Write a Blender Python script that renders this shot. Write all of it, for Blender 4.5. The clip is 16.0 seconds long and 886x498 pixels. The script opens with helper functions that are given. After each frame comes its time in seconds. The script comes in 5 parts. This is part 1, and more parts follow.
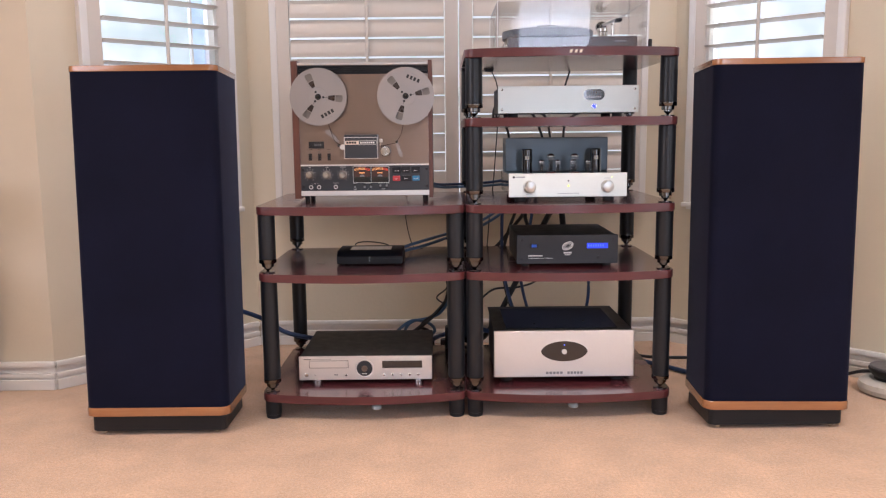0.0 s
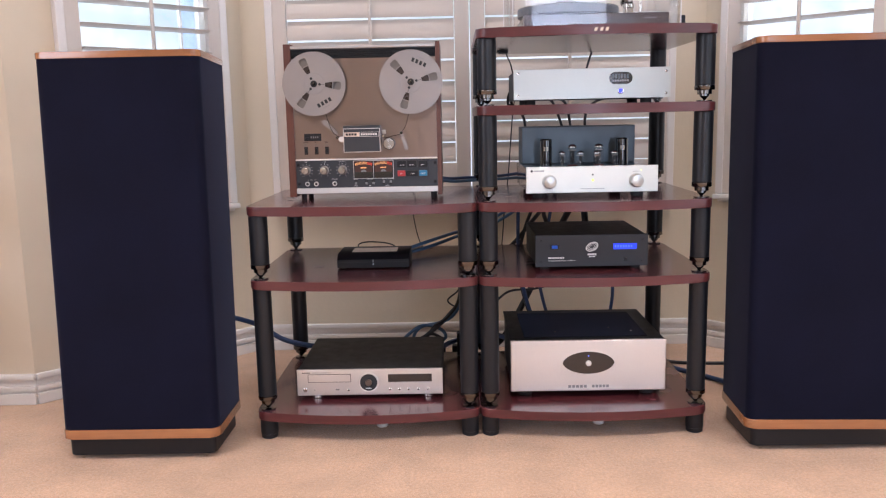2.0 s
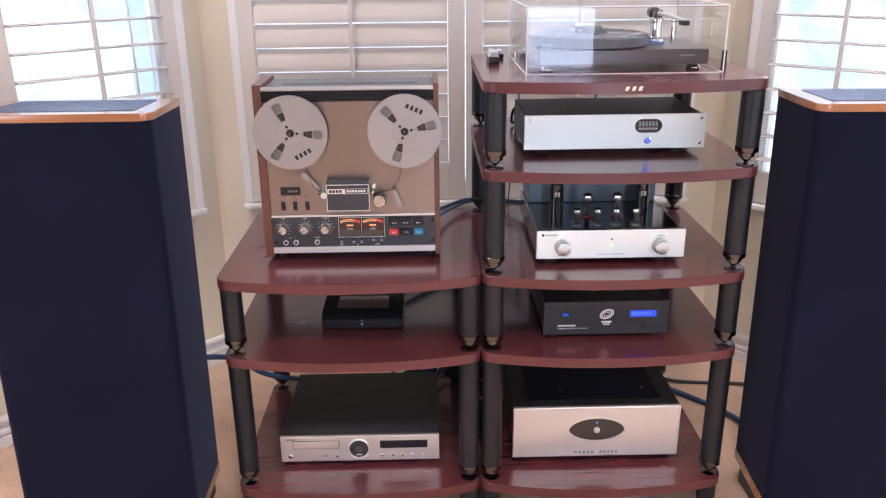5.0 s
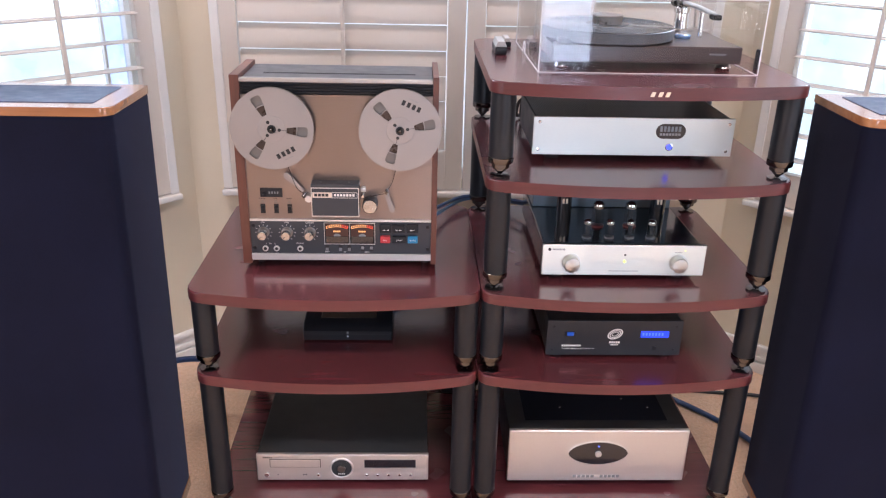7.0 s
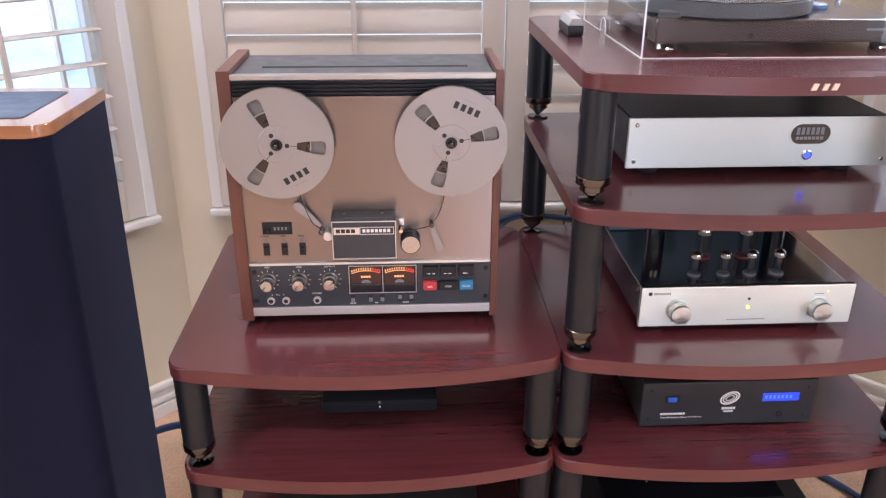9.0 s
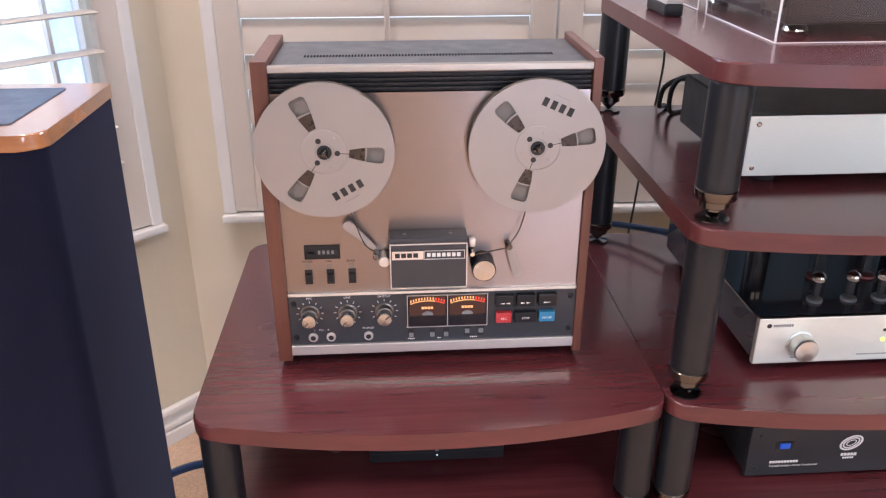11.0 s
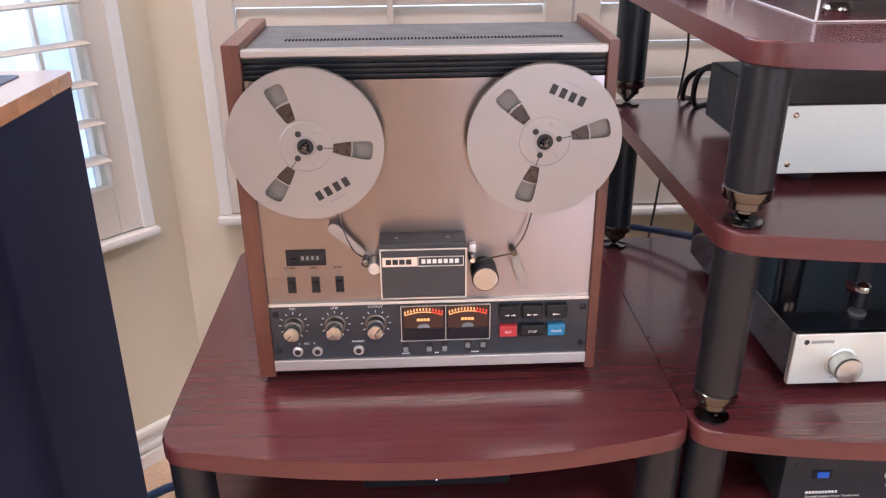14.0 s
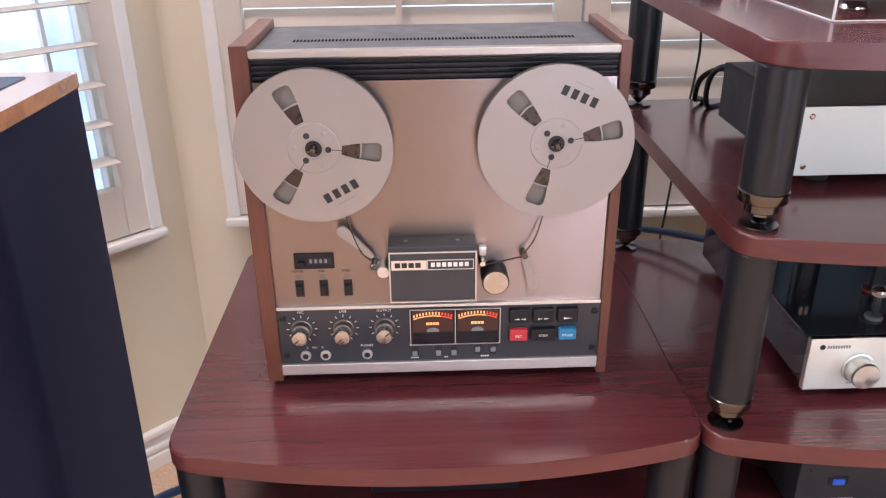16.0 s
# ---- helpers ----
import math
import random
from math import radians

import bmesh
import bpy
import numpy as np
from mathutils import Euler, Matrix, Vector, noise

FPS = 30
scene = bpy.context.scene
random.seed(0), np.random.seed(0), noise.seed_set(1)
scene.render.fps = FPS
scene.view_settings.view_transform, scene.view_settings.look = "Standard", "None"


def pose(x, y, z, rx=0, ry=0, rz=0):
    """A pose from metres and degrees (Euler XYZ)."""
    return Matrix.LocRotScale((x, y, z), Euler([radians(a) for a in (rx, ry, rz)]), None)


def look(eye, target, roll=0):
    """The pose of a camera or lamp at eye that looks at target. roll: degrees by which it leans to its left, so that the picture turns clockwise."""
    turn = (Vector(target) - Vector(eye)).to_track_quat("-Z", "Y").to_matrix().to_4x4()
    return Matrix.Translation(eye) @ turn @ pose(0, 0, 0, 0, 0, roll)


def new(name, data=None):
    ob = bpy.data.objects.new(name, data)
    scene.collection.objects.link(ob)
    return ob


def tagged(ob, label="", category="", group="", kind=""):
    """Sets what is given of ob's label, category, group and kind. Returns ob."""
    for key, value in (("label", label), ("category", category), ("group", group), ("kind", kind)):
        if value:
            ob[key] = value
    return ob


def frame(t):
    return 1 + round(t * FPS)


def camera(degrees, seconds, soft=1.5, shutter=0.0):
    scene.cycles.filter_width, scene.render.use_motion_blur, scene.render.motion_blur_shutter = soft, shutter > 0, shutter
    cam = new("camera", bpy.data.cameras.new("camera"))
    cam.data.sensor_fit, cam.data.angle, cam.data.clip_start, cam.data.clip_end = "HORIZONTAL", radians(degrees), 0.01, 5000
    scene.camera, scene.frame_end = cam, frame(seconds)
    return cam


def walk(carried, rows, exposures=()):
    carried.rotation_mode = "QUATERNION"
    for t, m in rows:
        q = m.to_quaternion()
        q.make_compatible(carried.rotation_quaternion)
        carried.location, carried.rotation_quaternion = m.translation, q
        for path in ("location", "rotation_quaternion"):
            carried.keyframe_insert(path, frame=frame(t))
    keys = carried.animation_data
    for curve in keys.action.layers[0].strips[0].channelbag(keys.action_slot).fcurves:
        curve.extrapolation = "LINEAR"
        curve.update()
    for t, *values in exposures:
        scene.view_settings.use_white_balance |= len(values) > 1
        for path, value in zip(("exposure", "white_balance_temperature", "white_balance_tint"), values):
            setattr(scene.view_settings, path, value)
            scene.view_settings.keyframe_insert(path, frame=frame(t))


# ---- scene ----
cam = camera(57.8, 16.0, soft=1.25)
PATH = [
    (0, (-0.001, -0.06, 0.892), (-0.003, 1.92, 0.608), -0.6),
    (0.5, (-0.018, -0.065, 0.869), (0.001, 1.915, 0.595), -0.7),
    (1, (-0.007, -0.022, 0.879), (0.008, 1.957, 0.589), -0.9),
    (1.5, (-0.003, 0.091, 0.899), (-0.012, 2.067, 0.588), -1.1),
    (2, (0.005, 0.189, 0.907), (-0.029, 2.163, 0.586), -1.2),
    (2.5, (-0.005, 0.304, 0.88), (-0.044, 2.278, 0.56), -1.4),
    (3, (0.019, 0.423, 0.927), (-0.027, 2.394, 0.593), -1.7),
    (3.5, (0.017, 0.502, 1.039), (0.003, 2.465, 0.654), -2.1),
    (4, (-0.011, 0.568, 1.162), (-0.001, 2.507, 0.672), -2.2),
    (4.5, (-0.032, 0.58, 1.327), (-0.043, 2.484, 0.715), -1.6),
    (4.7, (-0.043, 0.581, 1.367), (-0.035, 2.474, 0.723), -1.4),
    (6.8, (-0.096, 0.764, 1.45), (-0.028, 2.609, 0.68), 1.3),
    (7, (-0.079, 0.807, 1.449), (-0.012, 2.648, 0.67), 1.3),
    (7.5, (-0.091, 0.929, 1.418), (-0.032, 2.769, 0.635), 1.0),
    (8, (-0.164, 1.059, 1.422), (-0.121, 2.891, 0.622), 0.4),
    (8.5, (-0.191, 1.16, 1.395), (-0.12, 2.992, 0.596), 0.3),
    (9, (-0.193, 1.268, 1.372), (-0.096, 3.093, 0.559), 0.2),
    (9.5, (-0.257, 1.357, 1.36), (-0.144, 3.172, 0.527), 0.2),
    (10, (-0.313, 1.42, 1.355), (-0.172, 3.226, 0.508), 0.4),
    (12.5, (-0.277, 1.587, 1.291), (-0.19, 3.399, 0.447), -0.5),
    (13, (-0.27, 1.605, 1.289), (-0.185, 3.415, 0.443), -0.4),
    (13.5, (-0.269, 1.608, 1.288), (-0.191, 3.42, 0.445), -0.4),
    (14, (-0.268, 1.608, 1.287), (-0.197, 3.422, 0.446), -0.5),
    (14.5, (-0.268, 1.613, 1.285), (-0.202, 3.426, 0.443), -0.6),
    (15, (-0.267, 1.62, 1.284), (-0.199, 3.433, 0.442), -0.6),
    (15.5, (-0.266, 1.626, 1.285), (-0.202, 3.437, 0.438), -0.6),
    (16, (-0.27, 1.621, 1.285), (-0.218, 3.435, 0.445), -0.7),
]
walk(cam, [(t, look(eye, target, roll)) for t, eye, target, roll in PATH], [(0.0, -0.47, 5660, 19), (1.5, -0.44, 5520, 19), (3.0, -0.16, 5340, 19), (7.0, -0.09, 5370, 19), (9.0, -0.10, 5410, 19), (12.5, -0.02, 5500, 19), (16.0, -0.02, 5500, 19)])
# ---- world and light ----
world = bpy.data.worlds.new("sky")
scene.world = world
world.use_nodes = True
wn = world.node_tree
sky = wn.nodes.new("ShaderNodeTexSky")
sky.sky_type, sky.sun_disc = "NISHITA", False
sky.sun_elevation, sky.sun_rotation = radians(48), radians(150)
wn.links.new(sky.outputs["Color"], wn.nodes["Background"].inputs["Color"])
wn.nodes["Background"].inputs["Strength"].default_value = 0.12


def sun_lamp():
    data = bpy.data.lights.new("sun", "SUN")
    data.energy, data.angle, data.color = 2.5, radians(0.6), (1.0, 0.94, 0.85)
    ob = new("sun", data)
    # the sun stands behind the house, high on the room's side
    ob.matrix_basis = look((2.0, -4.0, 6.0), (0, 0, 0))


def window_lamp(name, place, target, wide, high, watts, colour, cone=180):
    data = bpy.data.lights.new(name, "AREA")
    data.shape, data.size, data.size_y = "RECTANGLE", wide, high
    data.energy, data.color, data.spread = watts, colour, radians(cone)
    ob = new(name, data)
    ob.matrix_basis = look(place, target)


sun_lamp()
# daylight in the openings of the room behind the camera
window_lamp("back_door_light", (1.10, -3.04, 1.13), (0.6, 0, 1.0), 0.68, 2.05, 58, (0.92, 0.96, 1.0))
window_lamp("side_window_light", (-3.14, -0.6, 1.55), (0, 0.2, 1.0), 1.9, 1.6, 62, (1.0, 0.95, 0.90))
window_lamp("side_door_light", (3.34, -0.80, 1.13), (0, 0.6, 1.0), 1.75, 2.05, 36, (0.95, 1.0, 0.97))
# added warm ceiling lights, unseen, that brighten the carpet and lower walls
ADDED_LIGHTS = ((-1.7, 0.9, 33), (0.2, 0.7, 33), (2.0, 0.9, 33), (-0.86, 2.55, 9), (1.02, 2.55, 9))
for lx, ly, watts in ADDED_LIGHTS:
    window_lamp("added_ceiling_lamp", (lx, ly, 2.672), (lx, ly, 0), 0.30, 0.30, watts, (1.0, 0.83, 0.65), 115)
# skylight in the three bay windows
window_lamp("bay_light", (0.1, 3.44, 1.85), (0.1, 0, 0.6), 1.45, 0.5, 6, (0.90, 0.95, 1.0))
window_lamp("bay_light", (-1.14, 3.14, 1.85), (0.0, 2.0, 0.0), 0.44, 0.5, 34, (0.80, 0.93, 1.0))
window_lamp("bay_light", (1.31, 3.10, 1.85), (0.2, 2.0, 0.0), 0.44, 0.5, 44, (0.86, 0.96, 1.0))


# ---- materials ----
def nodes_of(name):
    m = bpy.data.materials.new(name)
    m.use_nodes = True
    nt = m.node_tree
    return m, nt, nt.nodes["Principled BSDF"]


def link(nt, a, b):
    nt.links.new(a, b)


def coords(nt, scale=(1, 1, 1), rot=(0, 0, 0)):
    tc = nt.nodes.new("ShaderNodeTexCoord")
    mp = nt.nodes.new("ShaderNodeMapping")
    mp.inputs["Scale"].default_value = scale
    mp.inputs["Rotation"].default_value = [radians(a) for a in rot]
    link(nt, tc.outputs["Object"], mp.inputs["Vector"])
    return mp.outputs["Vector"]


def noise_tex(nt, vec, scale, detail=4, rough=0.55):
    n = nt.nodes.new("ShaderNodeTexNoise")
    n.inputs["Scale"].default_value, n.inputs["Detail"].default_value, n.inputs["Roughness"].default_value = scale, detail, rough
    link(nt, vec, n.inputs["Vector"])
    return n.outputs["Fac"]


def ramp(nt, fac, stops):
    r = nt.nodes.new("ShaderNodeValToRGB")
    e = r.color_ramp.elements
    while len(e) < len(stops):
        e.new(0.5)
    for el, (p, c) in zip(e, stops):
        el.position, el.color = p, (*c, 1)
    link(nt, fac, r.inputs["Fac"])
    return r.outputs["Color"]


def mixed(nt, a, b, fac, mode="MULTIPLY"):
    m = nt.nodes.new("ShaderNodeMix")
    m.data_type, m.blend_type = "RGBA", mode
    if isinstance(fac, float):
        m.inputs["Factor"].default_value = fac
    else:
        link(nt, fac, m.inputs["Factor"])
    link(nt, a, m.inputs["A"])
    link(nt, b, m.inputs["B"])
    return m.outputs["Result"]


def bump(nt, bsdf, height, strength, distance):
    b = nt.nodes.new("ShaderNodeBump")
    b.inputs["Strength"].default_value, b.inputs["Distance"].default_value = strength, distance
    link(nt, height, b.inputs["Height"])
    link(nt, b.outputs["Normal"], bsdf.inputs["Normal"])


def spread(c, k):
    return tuple(max(0.0, min(1.0, v * k)) for v in c)


def paint(name, colour, rough=0.5, metal=0.0, vary=0.10, big=3.0, fine=60.0, relief=0.0, rel_scale=200.0, coat=0.0, stretch=(1, 1, 1), spec=0.5):
    """A plain finish with cloudy variation, uneven gloss and fine relief."""
    m, nt, b = nodes_of(name)
    v = coords(nt, stretch)
    a = ramp(nt, noise_tex(nt, v, big), [(0.3, spread(colour, 1 - vary)), (0.7, spread(colour, 1 + vary))])
    f = ramp(nt, noise_tex(nt, v, fine, 6, 0.7), [(0.3, (1 - vary,) * 3), (0.7, (1, 1, 1))])
    link(nt, mixed(nt, a, f, 0.6), b.inputs["Base Color"])
    r = ramp(nt, noise_tex(nt, v, fine * 0.5, 5, 0.65), [(0.25, (max(0.03, rough * 0.82),) * 3), (0.75, (min(1, rough * 1.2),) * 3)])
    link(nt, r, b.inputs["Roughness"])
    b.inputs["Metallic"].default_value = metal
    b.inputs["Coat Weight"].default_value = coat
    b.inputs["Coat Roughness"].default_value = 0.12
    b.inputs["Specular IOR Level"].default_value = spec
    if relief:
        bump(nt, b, noise_tex(nt, v, rel_scale, 6, 0.7), 0.6, relief)
    return m


def wood(name, dark, light, along="x", scale=1.0, rough=0.3, coat=0.3, relief=0.0002):
    """Veneer with long grain along one axis and darker cloudy figure."""
    m, nt, b = nodes_of(name)
    s = {"x": (1.2, 26, 26), "y": (26, 1.2, 26), "z": (26, 26, 1.2)}[along]
    v = coords(nt, tuple(k * scale for k in s))
    w = coords(nt, {"x": (3, 160, 160), "y": (160, 3, 160), "z": (160, 160, 3)}[along])
    g = noise_tex(nt, v, 1.6, 8, 0.62)
    col = ramp(nt, g, [(0.28, dark), (0.5, tuple((p + q) / 2 for p, q in zip(dark, light))), (0.74, light)])
    pores = ramp(nt, noise_tex(nt, w, 2.0, 4, 0.7), [(0.30, (0.80, 0.78, 0.78)), (0.62, (1, 1, 1))])
    cloud = ramp(nt, noise_tex(nt, coords(nt), 5.0, 3), [(0.3, (0.8, 0.78, 0.78)), (0.7, (1, 1, 1))])
    link(nt, mixed(nt, mixed(nt, col, pores, 0.4), cloud, 0.8), b.inputs["Base Color"])
    link(nt, ramp(nt, noise_tex(nt, coords(nt), 6.0, 3, 0.5), [(0.2, (rough * 0.94,) * 3), (0.8, (rough * 1.08,) * 3)]), b.inputs["Roughness"])
    b.inputs["Coat Weight"].default_value, b.inputs["Coat Roughness"].default_value = coat, 0.15
    bump(nt, b, noise_tex(nt, w, 2.0, 5, 0.7), 0.05, relief)
    return m


def brushed(name, colour, stretch=(0.0, 0.0, 1.0), rough=0.32, aniso=0.75):
    """Drawn metal: reflections are pulled out across the fine lines."""
    m, nt, b = nodes_of(name)
    cloud = ramp(nt, noise_tex(nt, coords(nt), 5.0, 3), [(0.3, spread(colour, 0.96)), (0.7, spread(colour, 1.03))])
    grain = ramp(nt, noise_tex(nt, coords(nt, (120, 120, 900)), 1.0, 3, 0.6), [(0.3, (0.965,) * 3), (0.7, (1, 1, 1))])
    link(nt, mixed(nt, cloud, grain, 1.0), b.inputs["Base Color"])
    link(nt, ramp(nt, noise_tex(nt, coords(nt), 9.0, 3), [(0.2, (rough * 0.95,) * 3), (0.8, (rough * 1.05,) * 3)]), b.inputs["Roughness"])
    b.inputs["Metallic"].default_value = 1.0
    b.inputs["Anisotropic"].default_value = aniso
    t = nt.nodes.new("ShaderNodeCombineXYZ")
    for k, v in zip("XYZ", stretch):
        t.inputs[k].default_value = v
    link(nt, t.outputs["Vector"], b.inputs["Tangent"])
    return m


def spun(name, colour, rough=0.30):
    """Metal turned on a lathe: reflections fan out from the centre."""
    m, nt, b = nodes_of(name)
    link(nt, ramp(nt, noise_tex(nt, coords(nt), 60.0, 3), [(0.3, spread(colour, 0.97)), (0.7, colour)]), b.inputs["Base Color"])
    b.inputs["Metallic"].default_value, b.inputs["Roughness"].default_value = 1.0, rough
    b.inputs["Anisotropic"].default_value = 0.8
    t = nt.nodes.new("ShaderNodeTangent")
    t.direction_type, t.axis = "RADIAL", "Y"
    link(nt, t.outputs["Tangent"], b.inputs["Tangent"])
    return m


def cloth(name, colour, weave=900.0, relief=0.0006):
    """Stretched knit with a visible thread."""
    m, nt, b = nodes_of(name)
    v = coords(nt)
    w1 = nt.nodes.new("ShaderNodeTexVoronoi")
    w1.inputs["Scale"].default_value = weave
    link(nt, v, w1.inputs["Vector"])
    a = ramp(nt, noise_tex(nt, v, 4.0), [(0.3, spread(colour, 0.82)), (0.7, spread(colour, 1.2))])
    f = ramp(nt, w1.outputs["Distance"], [(0.1, (1, 1, 1)), (0.8, (0.55, 0.55, 0.55))])
    link(nt, mixed(nt, a, f, 0.8), b.inputs["Base Color"])
    b.inputs["Roughness"].default_value = 0.8
    b.inputs["Specular IOR Level"].default_value = 0.10
    b.inputs["Sheen Weight"].default_value = 0.12
    b.inputs["Sheen Roughness"].default_value = 0.35
    b.inputs["Sheen Tint"].default_value = (0.55, 0.62, 1.0, 1)
    bump(nt, b, w1.outputs["Distance"], 0.5, relief)
    return m


def carpet_mat():
    m, nt, b = nodes_of("beige_carpet")
    v = coords(nt)
    c = (0.71, 0.475, 0.305)
    # soft dents appear only as broad darker patches of colour, without relief
    dent_tone = ramp(nt, noise_tex(nt, v, 2.2, 4, 0.6), [(0.35, (0.88, 0.87, 0.86)), (0.6, (1, 1, 1))])
    big = mixed(nt, ramp(nt, noise_tex(nt, v, 7.0, 6, 0.65), [(0.3, spread(c, 0.88)), (0.7, spread(c, 1.14))]), dent_tone, 0.8)
    tuft = ramp(nt, noise_tex(nt, v, 120.0, 5, 0.75), [(0.25, (0.56, 0.53, 0.50)), (0.7, (1, 1, 1))])
    link(nt, mixed(nt, big, tuft, 0.95), b.inputs["Base Color"])
    b.inputs["Roughness"].default_value = 0.95
    b.inputs["Sheen Weight"].default_value = 0.3
    bump(nt, b, noise_tex(nt, v, 150.0, 6, 0.8), 0.8, 0.006)
    return m


def glass(name, colour=(1, 1, 1), rough=0.0, ior=1.45):
    m, nt, b = nodes_of(name)
    b.inputs["Base Color"].default_value = (*colour, 1)
    b.inputs["Transmission Weight"].default_value = 1.0
    b.inputs["Roughness"].default_value, b.inputs["IOR"].default_value = rough, ior
    return m


def thin_glass(name, tint=(1, 1, 1)):
    """A clear sheet: straight through, with a mirror share by Fresnel."""
    m, nt, b = nodes_of(name)
    out = nt.nodes["Material Output"]
    nt.nodes.remove(b)
    t = nt.nodes.new("ShaderNodeBsdfTransparent")
    t.inputs["Color"].default_value = (*tint, 1)
    g = nt.nodes.new("ShaderNodeBsdfGlossy")
    g.inputs["Roughness"].default_value = 0.02
    lw = nt.nodes.new("ShaderNodeLayerWeight")
    lw.inputs["Blend"].default_value = 0.5
    pw = nt.nodes.new("ShaderNodeMath")
    pw.operation = "POWER"
    pw.inputs[1].default_value = 4.0
    f = nt.nodes.new("ShaderNodeMath")
    f.operation = "MULTIPLY_ADD"
    f.inputs[1].default_value, f.inputs[2].default_value = 0.75, 0.022
    link(nt, lw.outputs["Facing"], pw.inputs[0])
    link(nt, pw.outputs["Value"], f.inputs[0])
    mx = nt.nodes.new("ShaderNodeMixShader")
    link(nt, f.outputs["Value"], mx.inputs[0])
    link(nt, t.outputs["BSDF"], mx.inputs[1])
    link(nt, g.outputs["BSDF"], mx.inputs[2])
    link(nt, mx.outputs["Shader"], out.inputs["Surface"])
    return m


def glow(name, colour, strength):
    m, nt, b = nodes_of(name)
    b.inputs["Base Color"].default_value = (*spread(colour, 0.3), 1)
    b.inputs["Emission Color"].default_value = (*colour, 1)
    b.inputs["Emission Strength"].default_value = strength
    return m


def garden_mat():
    """Bright, far-off garden: pale sky light between soft patches of foliage."""
    m, nt, b = nodes_of("garden_distance")
    v = coords(nt)
    leaf = ramp(nt, noise_tex(nt, v, 1.1, 6, 0.65), [(0.34, (0.48, 0.55, 0.51)), (0.48, (0.72, 0.77, 0.75)), (0.60, (1.0, 1.0, 1.0))])
    link(nt, leaf, b.inputs["Emission Color"])
    b.inputs["Emission Strength"].default_value = 1.35
    b.inputs["Base Color"].default_value = (0.3, 0.35, 0.3, 1)
    b.inputs["Roughness"].default_value = 1.0
    return m


WALL = paint("cream_wall_paint", (0.63, 0.55, 0.415), 0.8, vary=0.04, big=1.5, fine=30, relief=0.0015, rel_scale=55)
CEIL = paint("white_ceiling_paint", (0.78, 0.76, 0.72), 0.9, vary=0.03, relief=0.001, rel_scale=60)
TRIM = paint("white_trim_paint", (0.70, 0.675, 0.64), 0.35, vary=0.03, big=2, fine=25)
# same white as the trim; shade and warm backlight are put into this colour
SHUT = paint("shaded_white_shutter_paint", (0.60, 0.54, 0.475), 0.42, vary=0.03, big=3, fine=30)
CARPET = carpet_mat()
MAHOGANY = wood("mahogany_veneer", (0.078, 0.0180, 0.0230), (0.116, 0.029, 0.0345), "x", 3.0, 0.26, 0.6)
EDGE = wood("mahogany_edge_band", (0.074, 0.0175, 0.019), (0.116, 0.028, 0.0285), "x", 1.2, 0.36, 0.1)
OAK = wood("golden_oak", (0.27, 0.108, 0.040), (0.41, 0.185, 0.070), "x", 1.0, 0.22, 1.0)
WALNUT = wood("walnut_veneer", (0.085, 0.028, 0.018), (0.155, 0.054, 0.033), "z", 1.2, 0.38, 0.15)
POST = paint("black_satin_coat", (0.0095, 0.0110, 0.0145), 0.36, vary=0.2, fine=300, spec=0.36)
NICKEL = paint("black_nickel", (0.135, 0.128, 0.122), 0.18, 1.0, vary=0.1)
GUNMETAL = paint("dark_polished_steel", (0.17, 0.17, 0.175), 0.14, 1.0, vary=0.1)
CHROME = paint("chrome", (0.75, 0.74, 0.72), 0.10, 1.0, vary=0.04)
KNIT = cloth("black_speaker_knit", (0.0062, 0.0072, 0.0205))
BLACK = paint("black_plastic", (0.009, 0.0095, 0.012), 0.42, vary=0.2, spec=0.35)
BLACKGLOSS = paint("black_gloss_lacquer", (0.008, 0.010, 0.014), 0.05, vary=0.15, coat=1.0)
GRAPHITE = paint("graphite_powder_coat", (0.024, 0.026, 0.029), 0.48, vary=0.12, relief=0.0001, rel_scale=1500, spec=0.35)
SLATE = paint("slate_grey_enamel", (0.030, 0.034, 0.042), 0.34, vary=0.10, fine=120)
GREYTOP = paint("grey_painted_steel", (0.070, 0.070, 0.078), 0.40, vary=0.06)
SILVER = brushed("brushed_aluminium", (0.73, 0.76, 0.71), (0.0, 0.0, 1.0), 0.50, 0.6)
SATIN = paint("bead_blasted_aluminium", (0.74, 0.73, 0.71), 0.46, 1.0, vary=0.04, fine=400)
PANEL = brushed("brushed_champagne_panel", (0.316, 0.274, 0.264), (0.0, 0.0, 1.0), 0.30, 0.8)
REELGREY = paint("pale_grey_reel_metal", (0.315, 0.295, 0.285), 0.36, 0.45, vary=0.03, big=8)
# reel's back flange: the shade behind the front one is put into this grey
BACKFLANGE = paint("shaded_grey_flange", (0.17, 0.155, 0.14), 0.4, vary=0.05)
KNOBFACE = spun("spun_aluminium_face", (0.50, 0.495, 0.48), 0.22)
BARMETAL = brushed("drawn_aluminium_bar", (0.46, 0.435, 0.405), (1.0, 0.0, 0.0), 0.38, 0.5)
# black for the vent slots: the shade inside them is put in as colour
SLOT = paint("slot_shade", (0.004, 0.004, 0.005), 0.9, spec=0.02)
SPUNSILVER = spun("spun_silver_face", (0.56, 0.575, 0.55), 0.34)
SKIRT = paint("ridged_knob_skirt", (0.22, 0.20, 0.18), 0.32, 1.0, vary=0.15, fine=900)
RIBS = paint("ribbed_grey_steel", (0.12, 0.122, 0.125), 0.38, vary=0.1)
TAPE = paint("brown_magnetic_tape", (0.035, 0.022, 0.016), 0.28, vary=0.15, fine=200)
INK = paint("black_print", (0.012, 0.012, 0.012), 0.5)
WHITEINK = paint("white_print", (0.75, 0.75, 0.73), 0.5)
